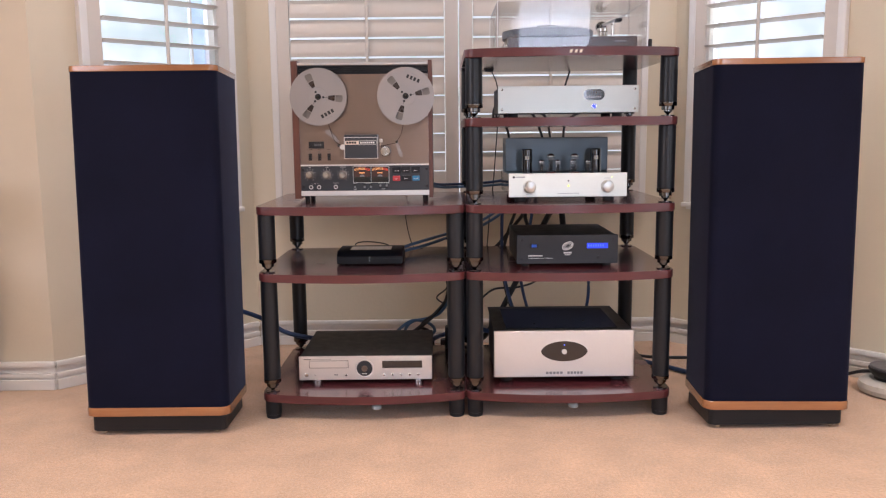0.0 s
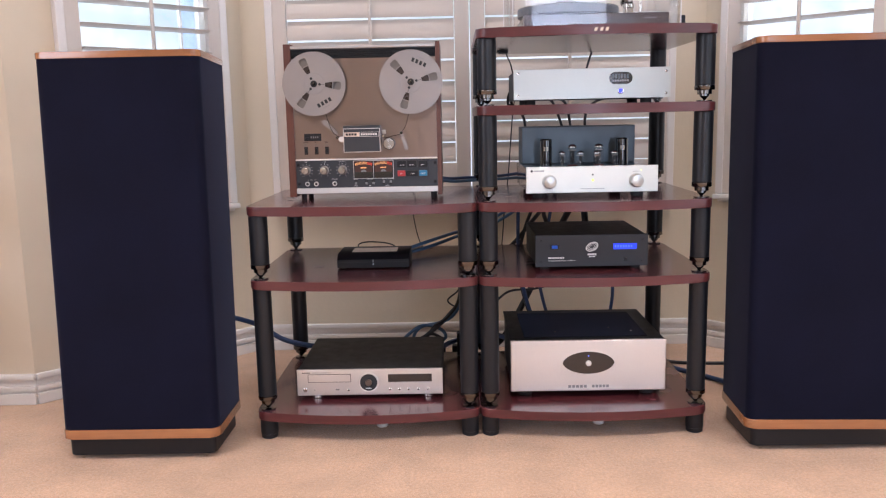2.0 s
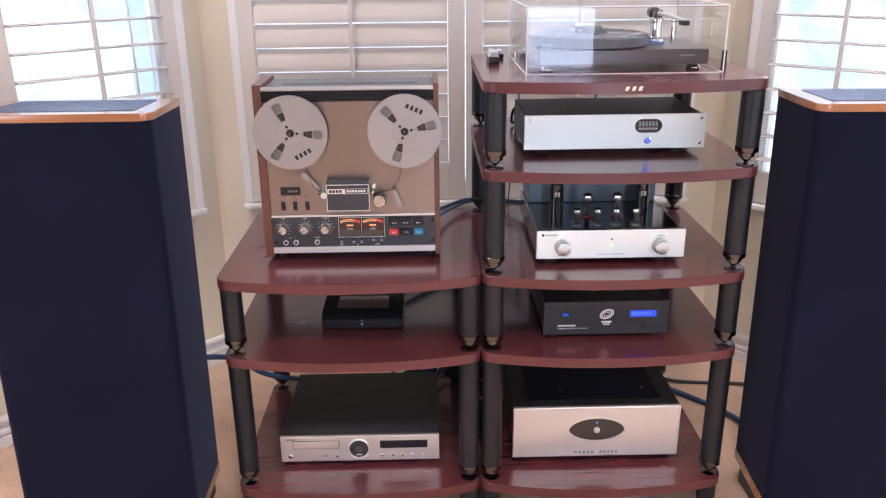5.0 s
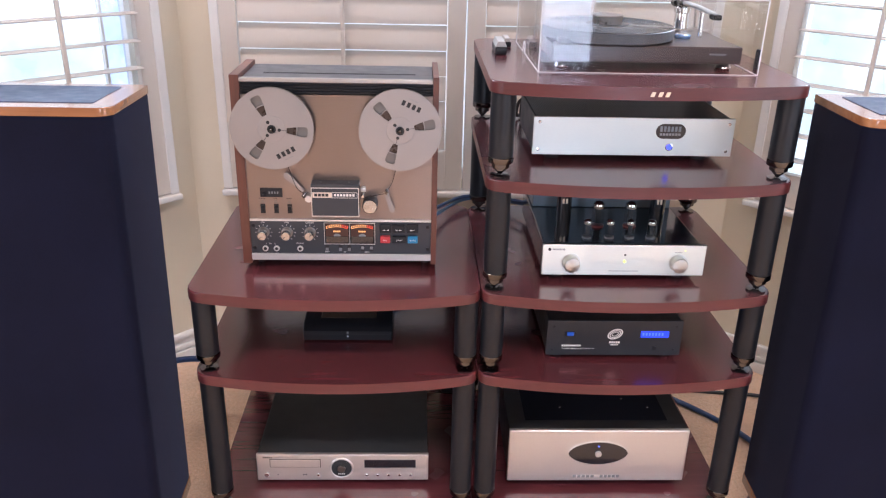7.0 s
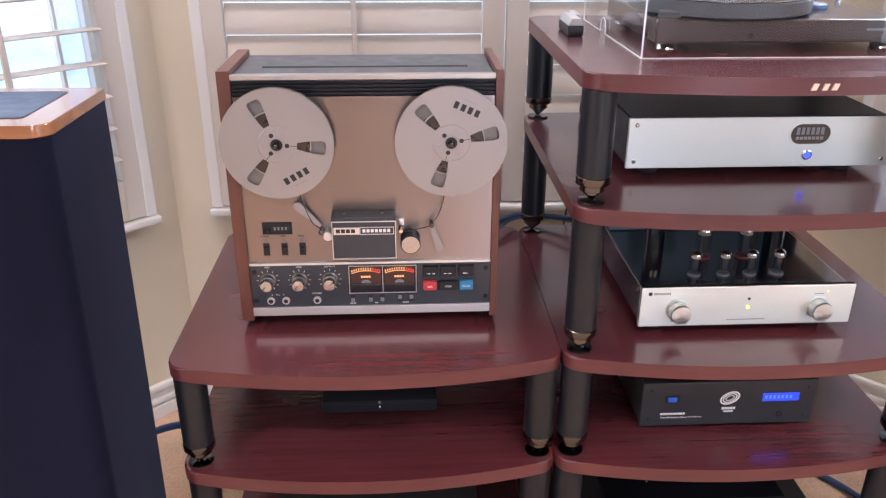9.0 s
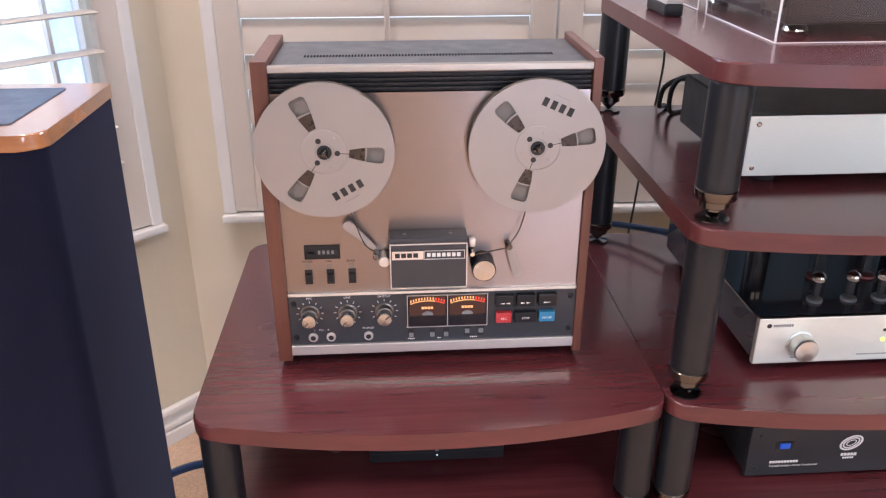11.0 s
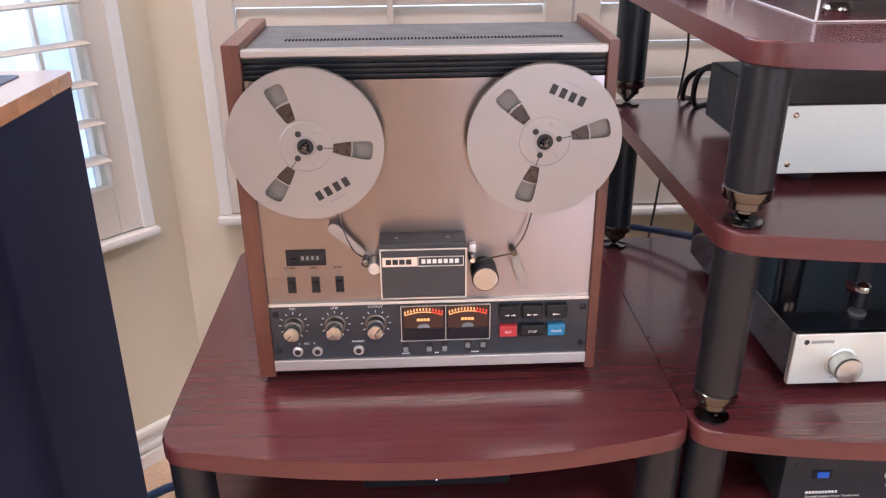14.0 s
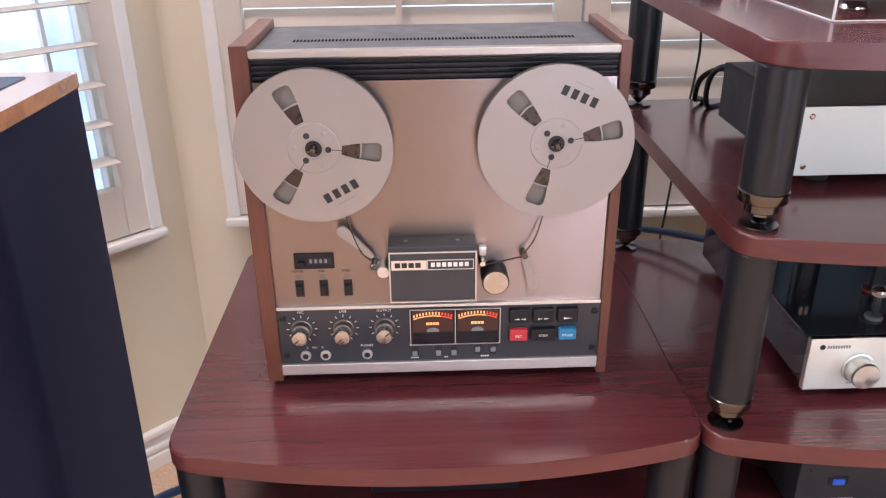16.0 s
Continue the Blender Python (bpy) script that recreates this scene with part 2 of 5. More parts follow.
GOLDINK = paint("pale_gold_print", (0.72, 0.60, 0.46), 0.4)
RUBBER = paint("black_rubber", (0.018, 0.018, 0.018), 0.7)
BLUECABLE = paint("blue_cable_jacket", (0.022, 0.050, 0.13), 0.45, vary=0.2, fine=300)
LIGHTBLUE = paint("steel_blue_cable_jacket", (0.07, 0.14, 0.24), 0.45, vary=0.2, fine=300)
BLACKCABLE = paint("black_cable_jacket", (0.015, 0.015, 0.017), 0.5, vary=0.2)
GLASS = thin_glass("window_glass")
# blue daylight on the jamb, put into the tint of an added sheet
BLUESHEET = thin_glass("daylight_blue_sheet", (0.88, 0.92, 1.0))
ACRYLIC = thin_glass("clear_acrylic", (0.985, 0.99, 0.99))
ACRYLEDGE = paint("pale_acrylic_glint", (0.80, 0.80, 0.80), 0.25, vary=0.03)
TUBEGLASS = thin_glass("tube_glass", (0.93, 0.93, 0.93))
GARDEN = garden_mat()


# ---- helpers ----
def box(bm, x0, x1, y0, y1, z0, z1, bevel=0.0, segs=2):
    made = bmesh.ops.create_cube(bm, size=1.0, matrix=Matrix.LocRotScale(((x0 + x1) / 2, (y0 + y1) / 2, (z0 + z1) / 2), None, (x1 - x0, y1 - y0, z1 - z0)))
    if bevel:
        edges = list({e for v in made["verts"] for e in v.link_edges})
        bmesh.ops.bevel(bm, geom=edges, offset=bevel, segments=segs, profile=0.5, affect="EDGES")
    return bm


def cyl(bm, c, r, h, axis="z", r2=None, segs=24, caps=True):
    """A cylinder or cone that starts at c and runs h along the axis."""
    turn = {"z": Matrix.Identity(4), "y": Matrix.Rotation(radians(-90), 4, "X"), "x": Matrix.Rotation(radians(90), 4, "Y")}[axis]
    m = Matrix.Translation(c) @ turn @ Matrix.Translation((0, 0, h / 2))
    bmesh.ops.create_cone(bm, cap_ends=caps, segments=segs, radius1=r, radius2=r if r2 is None else r2, depth=h, matrix=m)
    return bm


def lathe(bm, c, profile, axis="z", segs=32):
    """Turns (radius, height) pairs round an axis through c."""
    rings = []
    for r, h in profile:
        ring = []
        for i in range(segs):
            a = 2 * math.pi * i / segs
            u, w = r * math.cos(a), r * math.sin(a)
            p = {"z": (u, w, h), "y": (u, h, w), "x": (h, u, w)}[axis]
            ring.append(bm.verts.new((c[0] + p[0], c[1] + p[1], c[2] + p[2])))
        rings.append(ring)
    for a, b in zip(rings, rings[1:]):
        for i in range(segs):
            bm.faces.new((a[i], a[(i + 1) % segs], b[(i + 1) % segs], b[i]))
    bm.faces.new(rings[0])
    bm.faces.new(rings[-1])
    return bm


def prism(bm, outline, z0, z1, bevel=0.0, segs=2):
    """A slab with the given outline (x, y), from z0 to z1."""
    low = [bm.verts.new((x, y, z0)) for x, y in outline]
    high = [bm.verts.new((x, y, z1)) for x, y in outline]
    f0, f1 = bm.faces.new(low[::-1]), bm.faces.new(high)
    n = len(outline)
    for i in range(n):
        bm.faces.new((low[i], low[(i + 1) % n], high[(i + 1) % n], high[i]))
    if bevel:
        bmesh.ops.bevel(bm, geom=list(f0.edges) + list(f1.edges), offset=bevel, segments=segs, profile=0.5, affect="EDGES")
    return bm


def rounded(x0, x1, y0, y1, r, bow=0.0, steps=6, back=None):
    """The outline of a rectangle with round corners; the front (low y) may bow outwards."""
    rb = r if back is None else back
    pts = []
    for cx, cy, a0, rr in ((x1 - rb, y1 - rb, 0, rb), (x0 + rb, y1 - rb, 90, rb), (x0 + r, y0 + r, 180, r), (x1 - r, y0 + r, 270, r)):
        for i in range(steps + 1):
            a = radians(a0 + 90 * i / steps)
            pts.append((cx + rr * math.cos(a), cy + rr * math.sin(a)))
        if a0 == 180 and bow:
            for i in range(1, 16):
                s = i / 16
                pts.append((x0 + r + (x1 - x0 - 2 * r) * s, y0 - bow * 4 * s * (1 - s)))
    return pts


def plate(bm, outer, holes, y0, y1):
    """An upright plate in x, z with holes through it, from y0 (front) to y1."""
    edges = []
    for loop in (outer, *holes):
        vs = [bm.verts.new((x, y0, z)) for x, z in loop]
        edges += [bm.edges.new((vs[i], vs[(i + 1) % len(vs)])) for i in range(len(vs))]
    made = bmesh.ops.triangle_fill(bm, edges=edges, use_beauty=True)
    faces = [g for g in made["geom"] if isinstance(g, bmesh.types.BMFace)]
    ext = bmesh.ops.extrude_face_region(bm, geom=faces)
    bmesh.ops.translate(bm, verts=[g for g in ext["geom"] if isinstance(g, bmesh.types.BMVert)], vec=(0, y1 - y0, 0))
    return bm


def circle(cx, cz, r, n=48):
    return [(cx + r * math.cos(2 * math.pi * i / n), cz + r * math.sin(2 * math.pi * i / n)) for i in range(n)]


def tube(bm, pts, r, segs=8):
    """A round cable along a smooth line through pts."""
    line = []
    P = [Vector(p) for p in pts]
    P = [P[0] * 2 - P[1], *P, P[-1] * 2 - P[-2]]
    for i in range(1, len(P) - 2):
        for k in range(8):
            t = k / 8
            a, b, c, d = P[i - 1], P[i], P[i + 1], P[i + 2]
            line.append(0.5 * ((2 * b) + (c - a) * t + (2 * a - 5 * b + 4 * c - d) * t * t + (3 * b - a - 3 * c + d) * t ** 3))
    line.append(P[-2])
    rings = []
    for i, p in enumerate(line):
        d = (line[min(i + 1, len(line) - 1)] - line[max(i - 1, 0)]).normalized()
        q = d.to_track_quat("Z", "Y")
        rings.append([bm.verts.new(p + q @ Vector((r * math.cos(2 * math.pi * k / segs), r * math.sin(2 * math.pi * k / segs), 0))) for k in range(segs)])
    for a, b in zip(rings, rings[1:]):
        for k in range(segs):
            bm.faces.new((a[k], a[(k + 1) % segs], b[(k + 1) % segs], b[k]))
    bm.faces.new(rings[0][::-1])
    bm.faces.new(rings[-1])
    return bm


def mesh_of(name, bm, material, smooth=True):
    bmesh.ops.recalc_face_normals(bm, faces=bm.faces)
    for f in bm.faces:
        f.smooth = smooth
    for e in bm.edges:
        if len(e.link_faces) != 2:
            continue
        bend = e.calc_face_angle()
        small, large = sorted(f.calc_area() for f in e.link_faces)
        # broad flat faces keep their own flat shading next to a narrow softened edge
        if bend > radians(50) or bend > radians(32) and large < 4 * small or bend > radians(14) and large > 6 * small:
            e.smooth = False
    me = bpy.data.meshes.new(name)
    bm.to_mesh(me)
    bm.free()
    for mt in (material if isinstance(material, (list, tuple)) else [material]):
        me.materials.append(mt)
    return me


def thing(name, place, label, category, group="", kind="", turn=None):
    ob = new(name)
    ob.empty_display_size = 0.05
    ob.matrix_basis = Matrix.Translation(place) if turn is None else Matrix.Translation(place) @ turn
    return tagged(ob, label, category, group, kind)


def root_of(ob):
    while ob.parent:
        ob = ob.parent
    return ob


def part(name, bm, material, parent, label="", local=False):
    """Links a bmesh, given in the place's coordinates, as one mesh under its thing or part."""
    if not local:
        bmesh.ops.translate(bm, verts=bm.verts, vec=-root_of(parent).matrix_basis.translation)
    ob = new(name, mesh_of(name, bm, material))
    ob.parent = parent
    return tagged(ob, label)


def solid(name, bm, material, label, category, group="", kind=""):
    """A thing of one mesh, in the place's coordinates."""
    ob = new(name, mesh_of(name, bm, material))
    return tagged(ob, label, category, group, kind)


def lettering(name, text, place, size, material, parent, rot=(90, 0, 0), depth=0.0003, align="CENTER"):
    """Raised or printed characters in the built-in font."""
    cu = bpy.data.curves.new(name, "FONT")
    cu.body, cu.size, cu.extrude, cu.align_x, cu.align_y = text, size, depth, align, "CENTER"
    cu.resolution_u = 2
    tmp = bpy.data.objects.new(name, cu)
    me = bpy.data.meshes.new_from_object(tmp)
    bpy.data.objects.remove(tmp)
    me.transform(Matrix.Translation(Vector(place) - root_of(parent).matrix_basis.translation) @ Euler([radians(a) for a in rot]).to_matrix().to_4x4())
    me.materials.clear()
    me.materials.append(material)
    ob = new(name, me)
    ob.parent = parent
    return ob


B = bmesh.new


def seat(ob, dx, dy, dz):
    """Shifts a finished thing onto its place."""
    ob.location = ob.location + Vector((dx, dy, dz))


# ---- structure ----
CORNER_L, CORNER_R = (-0.80, 3.32), (0.96, 3.32)
OUT_L, OUT_R = (-1.397, 2.723), (1.575, 2.705)
CEILING = 2.7


def wall_frame(a, b):
    """Pose with x along the wall from a to b, y away from the room, z up; and the wall's length."""
    d = Vector((b[0] - a[0], b[1] - a[1], 0))
    return Matrix.Translation((a[0], a[1], 0)) @ Matrix.Rotation(math.atan2(d.y, d.x), 4, "Z"), d.length


def wall(name, a, b, label, openings=(), thick=0.15, ends=(0.0, 0.0)):
    m, n = wall_frame(a, b)
    bm = B()
    x = -ends[0]
    for x0, x1, z0, z1 in openings:
        box(bm, x, x0, 0, thick, 0, CEILING)
        box(bm, x0, x1, 0, thick, 0, z0)
        box(bm, x0, x1, 0, thick, z1, CEILING)
        x = x1
    box(bm, x, n + ends[1], 0, thick, 0, CEILING)
    ob = new(name, mesh_of(name, bm, WALL))
    ob.matrix_basis = m
    tagged(ob, label, "wall", kind="structure")
    return m, n


def baseboard(a, b, ends=(0.0, 0.0)):
    m, n = wall_frame(a, b)
    bm = B()
    for depth, z0, z1, soft in ((0.019, 0.0, 0.0385, 0.003), (0.009, 0.0385, 0.0435, 0.0), (0.017, 0.0435, 0.062, 0.004), (0.007, 0.062, 0.083, 0.0), (0.019, 0.083, 0.104, 0.005)):
        box(bm, -ends[0], n + ends[1], -depth, -0.0005, z0, z1, soft) if soft else box(bm, -ends[0], n + ends[1], -depth, -0.0005, z0, z1)
    ob = new("baseboard", mesh_of("baseboard", bm, TRIM))
    ob.matrix_basis = m
    tagged(ob, "white moulded baseboard along the carpet", "baseboard", kind="structure")


WIN_Z = (0.605, 2.12)
MC, NC = wall("wall_bay_centre", CORNER_L, CORNER_R, "cream painted wall of the window bay", [(0.112, 1.630, *WIN_Z)])
ML, NL = wall("wall_bay_left", OUT_L, CORNER_L, "cream painted angled wall of the window bay", [(0.174, 0.757, *WIN_Z)], ends=(0.0, 0.06))
MR, NR = wall("wall_bay_right", CORNER_R, OUT_R, "cream painted angled wall of the window bay", [(0.085, 0.657, *WIN_Z)], ends=(0.06, 0.0))
wall("wall_front_left", (-3.2, OUT_L[1]), OUT_L, "cream painted wall beside the window bay")
wall("wall_front_right", OUT_R, (3.4, OUT_R[1]), "cream painted wall beside the window bay")
MS, NS = wall("wall_left", (-3.2, -3.1), (-3.2, 2.685), "cream painted side wall", [(1.5, 3.5, 0.7, 2.35)])
MW, NW = wall("wall_right", (3.4, 2.705), (3.4, -3.1), "cream painted side wall", [(2.6, 4.4, 0.06, 2.2)])
MB, NB = wall("wall_back", (3.4, -3.1), (-3.2, -3.1), "cream painted back wall", [(1.95, 2.65, 0.06, 2.2)])
for a, b, e in ((OUT_L, CORNER_L, (0, -0.006)), (CORNER_L, CORNER_R, (-0.008, -0.008)), (CORNER_R, OUT_R, (-0.006, 0)),
                ((-3.2, OUT_L[1]), OUT_L, (0, 0.006)), (OUT_R, (3.4, OUT_R[1]), (0.006, 0))):
    baseboard(a, b, e)

bm = B()
box(bm, -3.4, 3.6, -3.3, 3.5, -0.1, 0)
solid("floor", bm, CARPET, "beige cut-pile carpet across the whole room", "carpet", kind="structure")
bm = B()
box(bm, -3.4, 3.6, -3.3, 3.6, CEILING, CEILING + 0.1)
solid("ceiling", bm, CEIL, "plain white painted ceiling", "ceiling", kind="structure")
bm = B()
seq = [(-14 * math.cos(math.pi * i / 24), 3 + 11 * math.sin(math.pi * i / 24)) for i in range(25)]
for (xa, ya), (xb, yb) in zip(seq, seq[1:]):
    bm.faces.new([bm.verts.new(p) for p in ((xa, ya, -9), (xb, yb, -9), (xb, yb, 8), (xa, ya, 8))])
solid("backdrop", bm, GARDEN, "pale sunlit garden and trees far behind the windows", "garden", kind="structure")


def shutter_window(name, m, x0, x1, panels, tilt, base_z, pitch, wide, label, screen=None, s=0.055, rail=0.105, proud=0.020):
    """A cased window with a sill, glass outside and louvred shutter panels inside. panels: (x0, x1) of each panel."""
    win = thing(name, (0, 0, 0), label, "window", kind="structure")
    win.matrix_basis = m
    z0, z1 = WIN_Z
    bm = B()
    for a, b, c, d in ((x0 - 0.012, x0 + 0.016, z0, z1), (x1 - 0.016, x1 + 0.012, z0, z1), (x0 + 0.016, x1 - 0.016, z1 - 0.02, z1 + 0.012)):
        box(bm, a, b, -0.014 - proud, 0.05, c, d, 0.003)
    part("window_frame", bm, TRIM, win, "white painted frame", local=True)
    bm = B()
    box(bm, x0 - 0.016, x1 + 0.016, -0.027 - proud, 0.05, z0 - 0.020, z0 - 0.001, 0.004)
    box(bm, x0 - 0.012, x1 + 0.012, -0.012, -0.001, z0 - 0.032, z0 - 0.020, 0.003)
    part("window_sill", bm, TRIM, win, "white painted sill", local=True)
    bm = B()
    for a, b, c, d in ((x0 + 0.001, x0 + 0.03, z0, z1), (x1 - 0.03, x1 - 0.001, z0, z1), (x0 + 0.03, x1 - 0.03, z0, z0 + 0.03), (x0 + 0.03, x1 - 0.03, z1 - 0.03, z1 - 0.001)):
        box(bm, a, b, 0.10, 0.135, c, d)
    if screen:
        # added sheet beside the bar carries the blue daylight in its tint
        lo, hi = (screen + 0.004, x1 - 0.03) if screen > (x0 + x1) / 2 else (x0 + 0.03, screen - 0.004)
        ob = part("screen", box(B(), lo, hi, 0.124, 0.126, z0 + 0.03, z1 - 0.03), BLUESHEET, win, "added sheet tinted with blue daylight", local=True)
        ob.visible_shadow = False
        box(bm, screen - 0.004, screen + 0.004, 0.112, 0.13, z0 + 0.03, z1 - 0.03)
    part("sash", bm, TRIM, win, "", local=True)
    bm = B()
    box(bm, x0 + 0.03, x1 - 0.03, 0.118, 0.122, z0 + 0.03, z1 - 0.03)
    pane = part("pane", bm, GLASS, win, "clear glass", local=True)
    pane.visible_shadow = False
    for p0, p1 in panels:
        bm = B()
        for a, b, c, d in ((p0, p0 + s, z0 + 0.003, z1 - 0.022), (p1 - s, p1, z0 + 0.003, z1 - 0.022),
                           (p0 + s, p1 - s, z0 + 0.003, z0 + 0.003 + rail), (p0 + s, p1 - s, z1 - 0.12, z1 - 0.022)):
            box(bm, a, b, -0.010 - proud, 0.018 - proud, c, d, 0.002)
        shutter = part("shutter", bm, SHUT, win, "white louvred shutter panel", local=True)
        k = 0
        shared = None
        while base_z + k * pitch < z1 - 0.13:
            zc = base_z + k * pitch
            k += 1
            if zc < z0 + 0.12:
                continue
            if shared is None:
                sl = B()
                n = 10
                ring = [(wide / 2 * math.cos(2 * math.pi * i / n), 0.0048 * math.sin(2 * math.pi * i / n)) for i in range(n)]
                h = (p1 - p0) / 2 - s - 0.002
                prism(sl, ring, -h, h)
                bmesh.ops.rotate(sl, verts=sl.verts, cent=(0, 0, 0), matrix=Matrix(((0, 0, 1), (1, 0, 0), (0, 1, 0))))
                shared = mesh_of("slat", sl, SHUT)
            ob = new("slat", shared)
            ob.matrix_basis = pose((p0 + p1) / 2, 0.004 - proud, zc, tilt)
            ob.parent = shutter
        bm = B()
        rx = (p0 + p1) / 2
        off = -0.5 * wide * math.cos(radians(tilt)) - 0.008 - proud
        box(bm, rx - 0.006, rx + 0.006, off - 0.006, off + 0.006, z0 + 0.13, z1 - 0.15, 0.002)
        part("tilt_rod", bm, SHUT, shutter, "", local=True)
    return win


shutter_window("window_1", MC, 0.112, 1.630, [(0.124, 0.866), (0.870, 1.615)], 76, 0.778, 0.0776, 0.0750,
               "wide white window with closed louvred shutters", rail=0.130)
shutter_window("window_2", ML, 0.174, 0.757, [(0.1880, 0.7440)], -4, 0.7715, 0.0776, 0.078, "white window with open louvred shutter slats", 0.660, 0.050)
shutter_window("window_3", MR, 0.085, 0.657, [(0.0980, 0.6450)], -4, 0.7575, 0.0776, 0.078, "white window with open louvred shutter slats", None, 0.050)


def plain_window(name, m, x0, x1, z0, z1, label):
    win = thing(name, (0, 0, 0), label, "window", kind="structure")
    win.matrix_basis = m
    bm = B()
    mid = (x0 + x1) / 2
    for a, b, c, d in ((x0 - 0.05, x0, z0, z1), (x1, x1 + 0.05, z0, z1), (x0 - 0.05, x1 + 0.05, z0 - 0.06, z0), (x0 - 0.05, x1 + 0.05, z1, z1 + 0.06), (mid - 0.02, mid + 0.02, z0, z1)):
        box(bm, a, b, -0.02, -0.001, c, d, 0.003)
    part("window_frame", bm, TRIM, win, local=True)


plain_window("window_4", MB, 1.95, 2.65, 0.06, 2.2, "narrow white framed glass door behind the camera")
plain_window("window_6", MW, 2.6, 4.4, 0.06, 2.2, "wide white framed glass doors on the room's side")
plain_window("window_5", MS, 1.5, 3.5, 0.7, 2.35, "white side window of the room")


# white frames round the added ceiling lights, all out of view
for lx, ly, watts in ADDED_LIGHTS:
    cl = thing("added_ceiling_light", (lx, ly, CEILING), "added square ceiling light with white frame, out of view", "ceiling light", group="ceiling lights")
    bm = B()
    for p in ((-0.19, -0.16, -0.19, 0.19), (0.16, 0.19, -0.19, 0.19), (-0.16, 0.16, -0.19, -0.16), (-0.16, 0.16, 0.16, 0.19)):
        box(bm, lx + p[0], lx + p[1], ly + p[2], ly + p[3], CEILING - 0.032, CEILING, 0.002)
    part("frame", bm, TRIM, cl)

# ---- racks ----
POST_R = 0.026


def rack_post(rack, x, y, z0, z1):
    """A post that hangs under one shelf and stands with a spike on the next."""
    post = part("post", lathe(B(), (x, y, 0), [(POST_R - 0.001, z0 + 0.043), (POST_R, z0 + 0.045), (POST_R, z1 - 0.003), (POST_R - 0.001, z1)]), POST, rack)
    part("collar", lathe(B(), (x, y, z0), [(0.018, 0.019), (0.019, 0.020), (0.019, 0.030), (0.0255, 0.0305), (0.0268, 0.032), (0.0268, 0.0425), (0.0255, 0.0435)]), NICKEL, post, "polished dark nickel collar")
    part("spike", lathe(B(), (x, y, z0), [(0.0015, 0.0035), (0.009, 0.011), (0.0125, 0.0145), (0.0125, 0.019)], segs=20), GUNMETAL, post, "black steel spike")
    part("spike_disc", lathe(B(), (x, y, z0), [(0.019, 0.0005), (0.021, 0.0015), (0.021, 0.0035), (0.008, 0.0045), (0.004, 0.0030)], segs=28), GUNMETAL, post, "polished spike disc")


def shelf_board(rack, x0, x1, z):
    bm = B()
    prism(bm, rounded(x0, x1, 2.376, 2.954, 0.036, bow=0.034), z - 0.0255, z, 0.003, 3)
    bm.normal_update()
    for f in bm.faces:
        f.material_index = 0 if abs(f.normal.z) > 0.7 else 1
    return part("shelf", bm, [MAHOGANY, EDGE], rack)


def audio_rack(x0, x1, tops, label):
    rack = thing("audio_rack", ((x0 + x1) / 2, 2.66, 0), label, "rack", group="racks under the window")
    px = (x0 + 0.029, x1 - 0.029)
    for z in tops:
        shelf_board(rack, x0, x1, z)
    for x in px:
        for y in (2.411, 2.923):
            part("foot", lathe(B(), (x, y, 0), [(0.021, 0.0), (0.0235, 0.002), (0.0235, 0.013), (0.025, 0.014), (0.025, tops[0] - 0.0255)]), POST, rack)
            for a, b in zip(tops, tops[1:]):
                rack_post(rack, x, y, a, b - 0.0255)
    # a pale glide stands under the middle of the lowest board
    part("centre_foot", lathe(B(), ((x0 + x1) / 2 + 0.030, 2.480, 0), [(0.015, 0.0), (0.017, 0.003), (0.015, 0.010), (0.006, 0.014), (0.006, tops[0] - 0.0255)], segs=20), TRIM, rack, "pale plastic glide under the board")
    return rack


audio_rack(-0.579, 0.0645, (0.085, 0.469, 0.677), "mahogany and black three-shelf audio rack standing on carpet")
RACK_R = audio_rack(0.0660, 0.7125, (0.085, 0.469, 0.677, 0.938, 1.141), "taller mahogany and black five-shelf audio rack on carpet")
# maker's mark on the front of the top shelf: three plain slanted strokes
for i, x in enumerate((0.377, 0.392, 0.406)):
    bm = B()
    box(bm, x - 0.0036, x + 0.0036, 2.3395, 2.3430, 1.1235, 1.1325)
    for v in bm.verts:
        v.co.x += (v.co.z - 1.128) * 0.35
    part("maker_mark", bm, GOLDINK, RACK_R)


# ---- loudspeakers ----
def loudspeaker(xm, label, lean, turn, w=0.434, d=0.268, h=1.036):
    """A cloth-wrapped tower that leans back a little on its plinth."""
    sp = thing("loudspeaker", (xm, 2.254, 0.062), label, "loudspeaker", group="pair of tower loudspeakers", turn=Matrix.Rotation(radians(turn), 4, "Z") @ Matrix.Rotation(radians(-lean), 4, "X"))
    def tapered(pts):
        """The cabinet narrows a little towards its back."""
        return [(x - math.copysign(0.012, x) * max(0.0, y) / d * min(1.0, abs(x) / 0.1), y) for x, y in pts]
    o = tapered(rounded(-w / 2, w / 2, 0, d, 0.026, back=0.007))
    i = tapered(rounded(-w / 2 + 0.002, w / 2 - 0.002, 0.002, d - 0.002, 0.025, back=0.006))
    part("base_trim", prism(B(), o, 0, 0.026, 0.003), OAK, sp, "golden oak base trim", local=True)
    part("grille_cloth", prism(B(), i, 0.026, h - 0.017), KNIT, sp, "black stretched knit cloth", local=True)
    top = part("top_cap", prism(B(), o, h - 0.017, h, 0.002), OAK, sp, "golden oak top", local=True)
    # dark inset whose blue is the sky's reflection, put into the colour
    part("top_inset", prism(B(), tapered(rounded(-w / 2 + 0.045, w / 2 - 0.045, 0.045, d - 0.035, 0.006)), h, h + 0.0012), paint("sky_tinted_panel", (0.026, 0.045, 0.092), 0.55, vary=0.03), top, "dark cloth panel let into the top", local=True)
    return sp


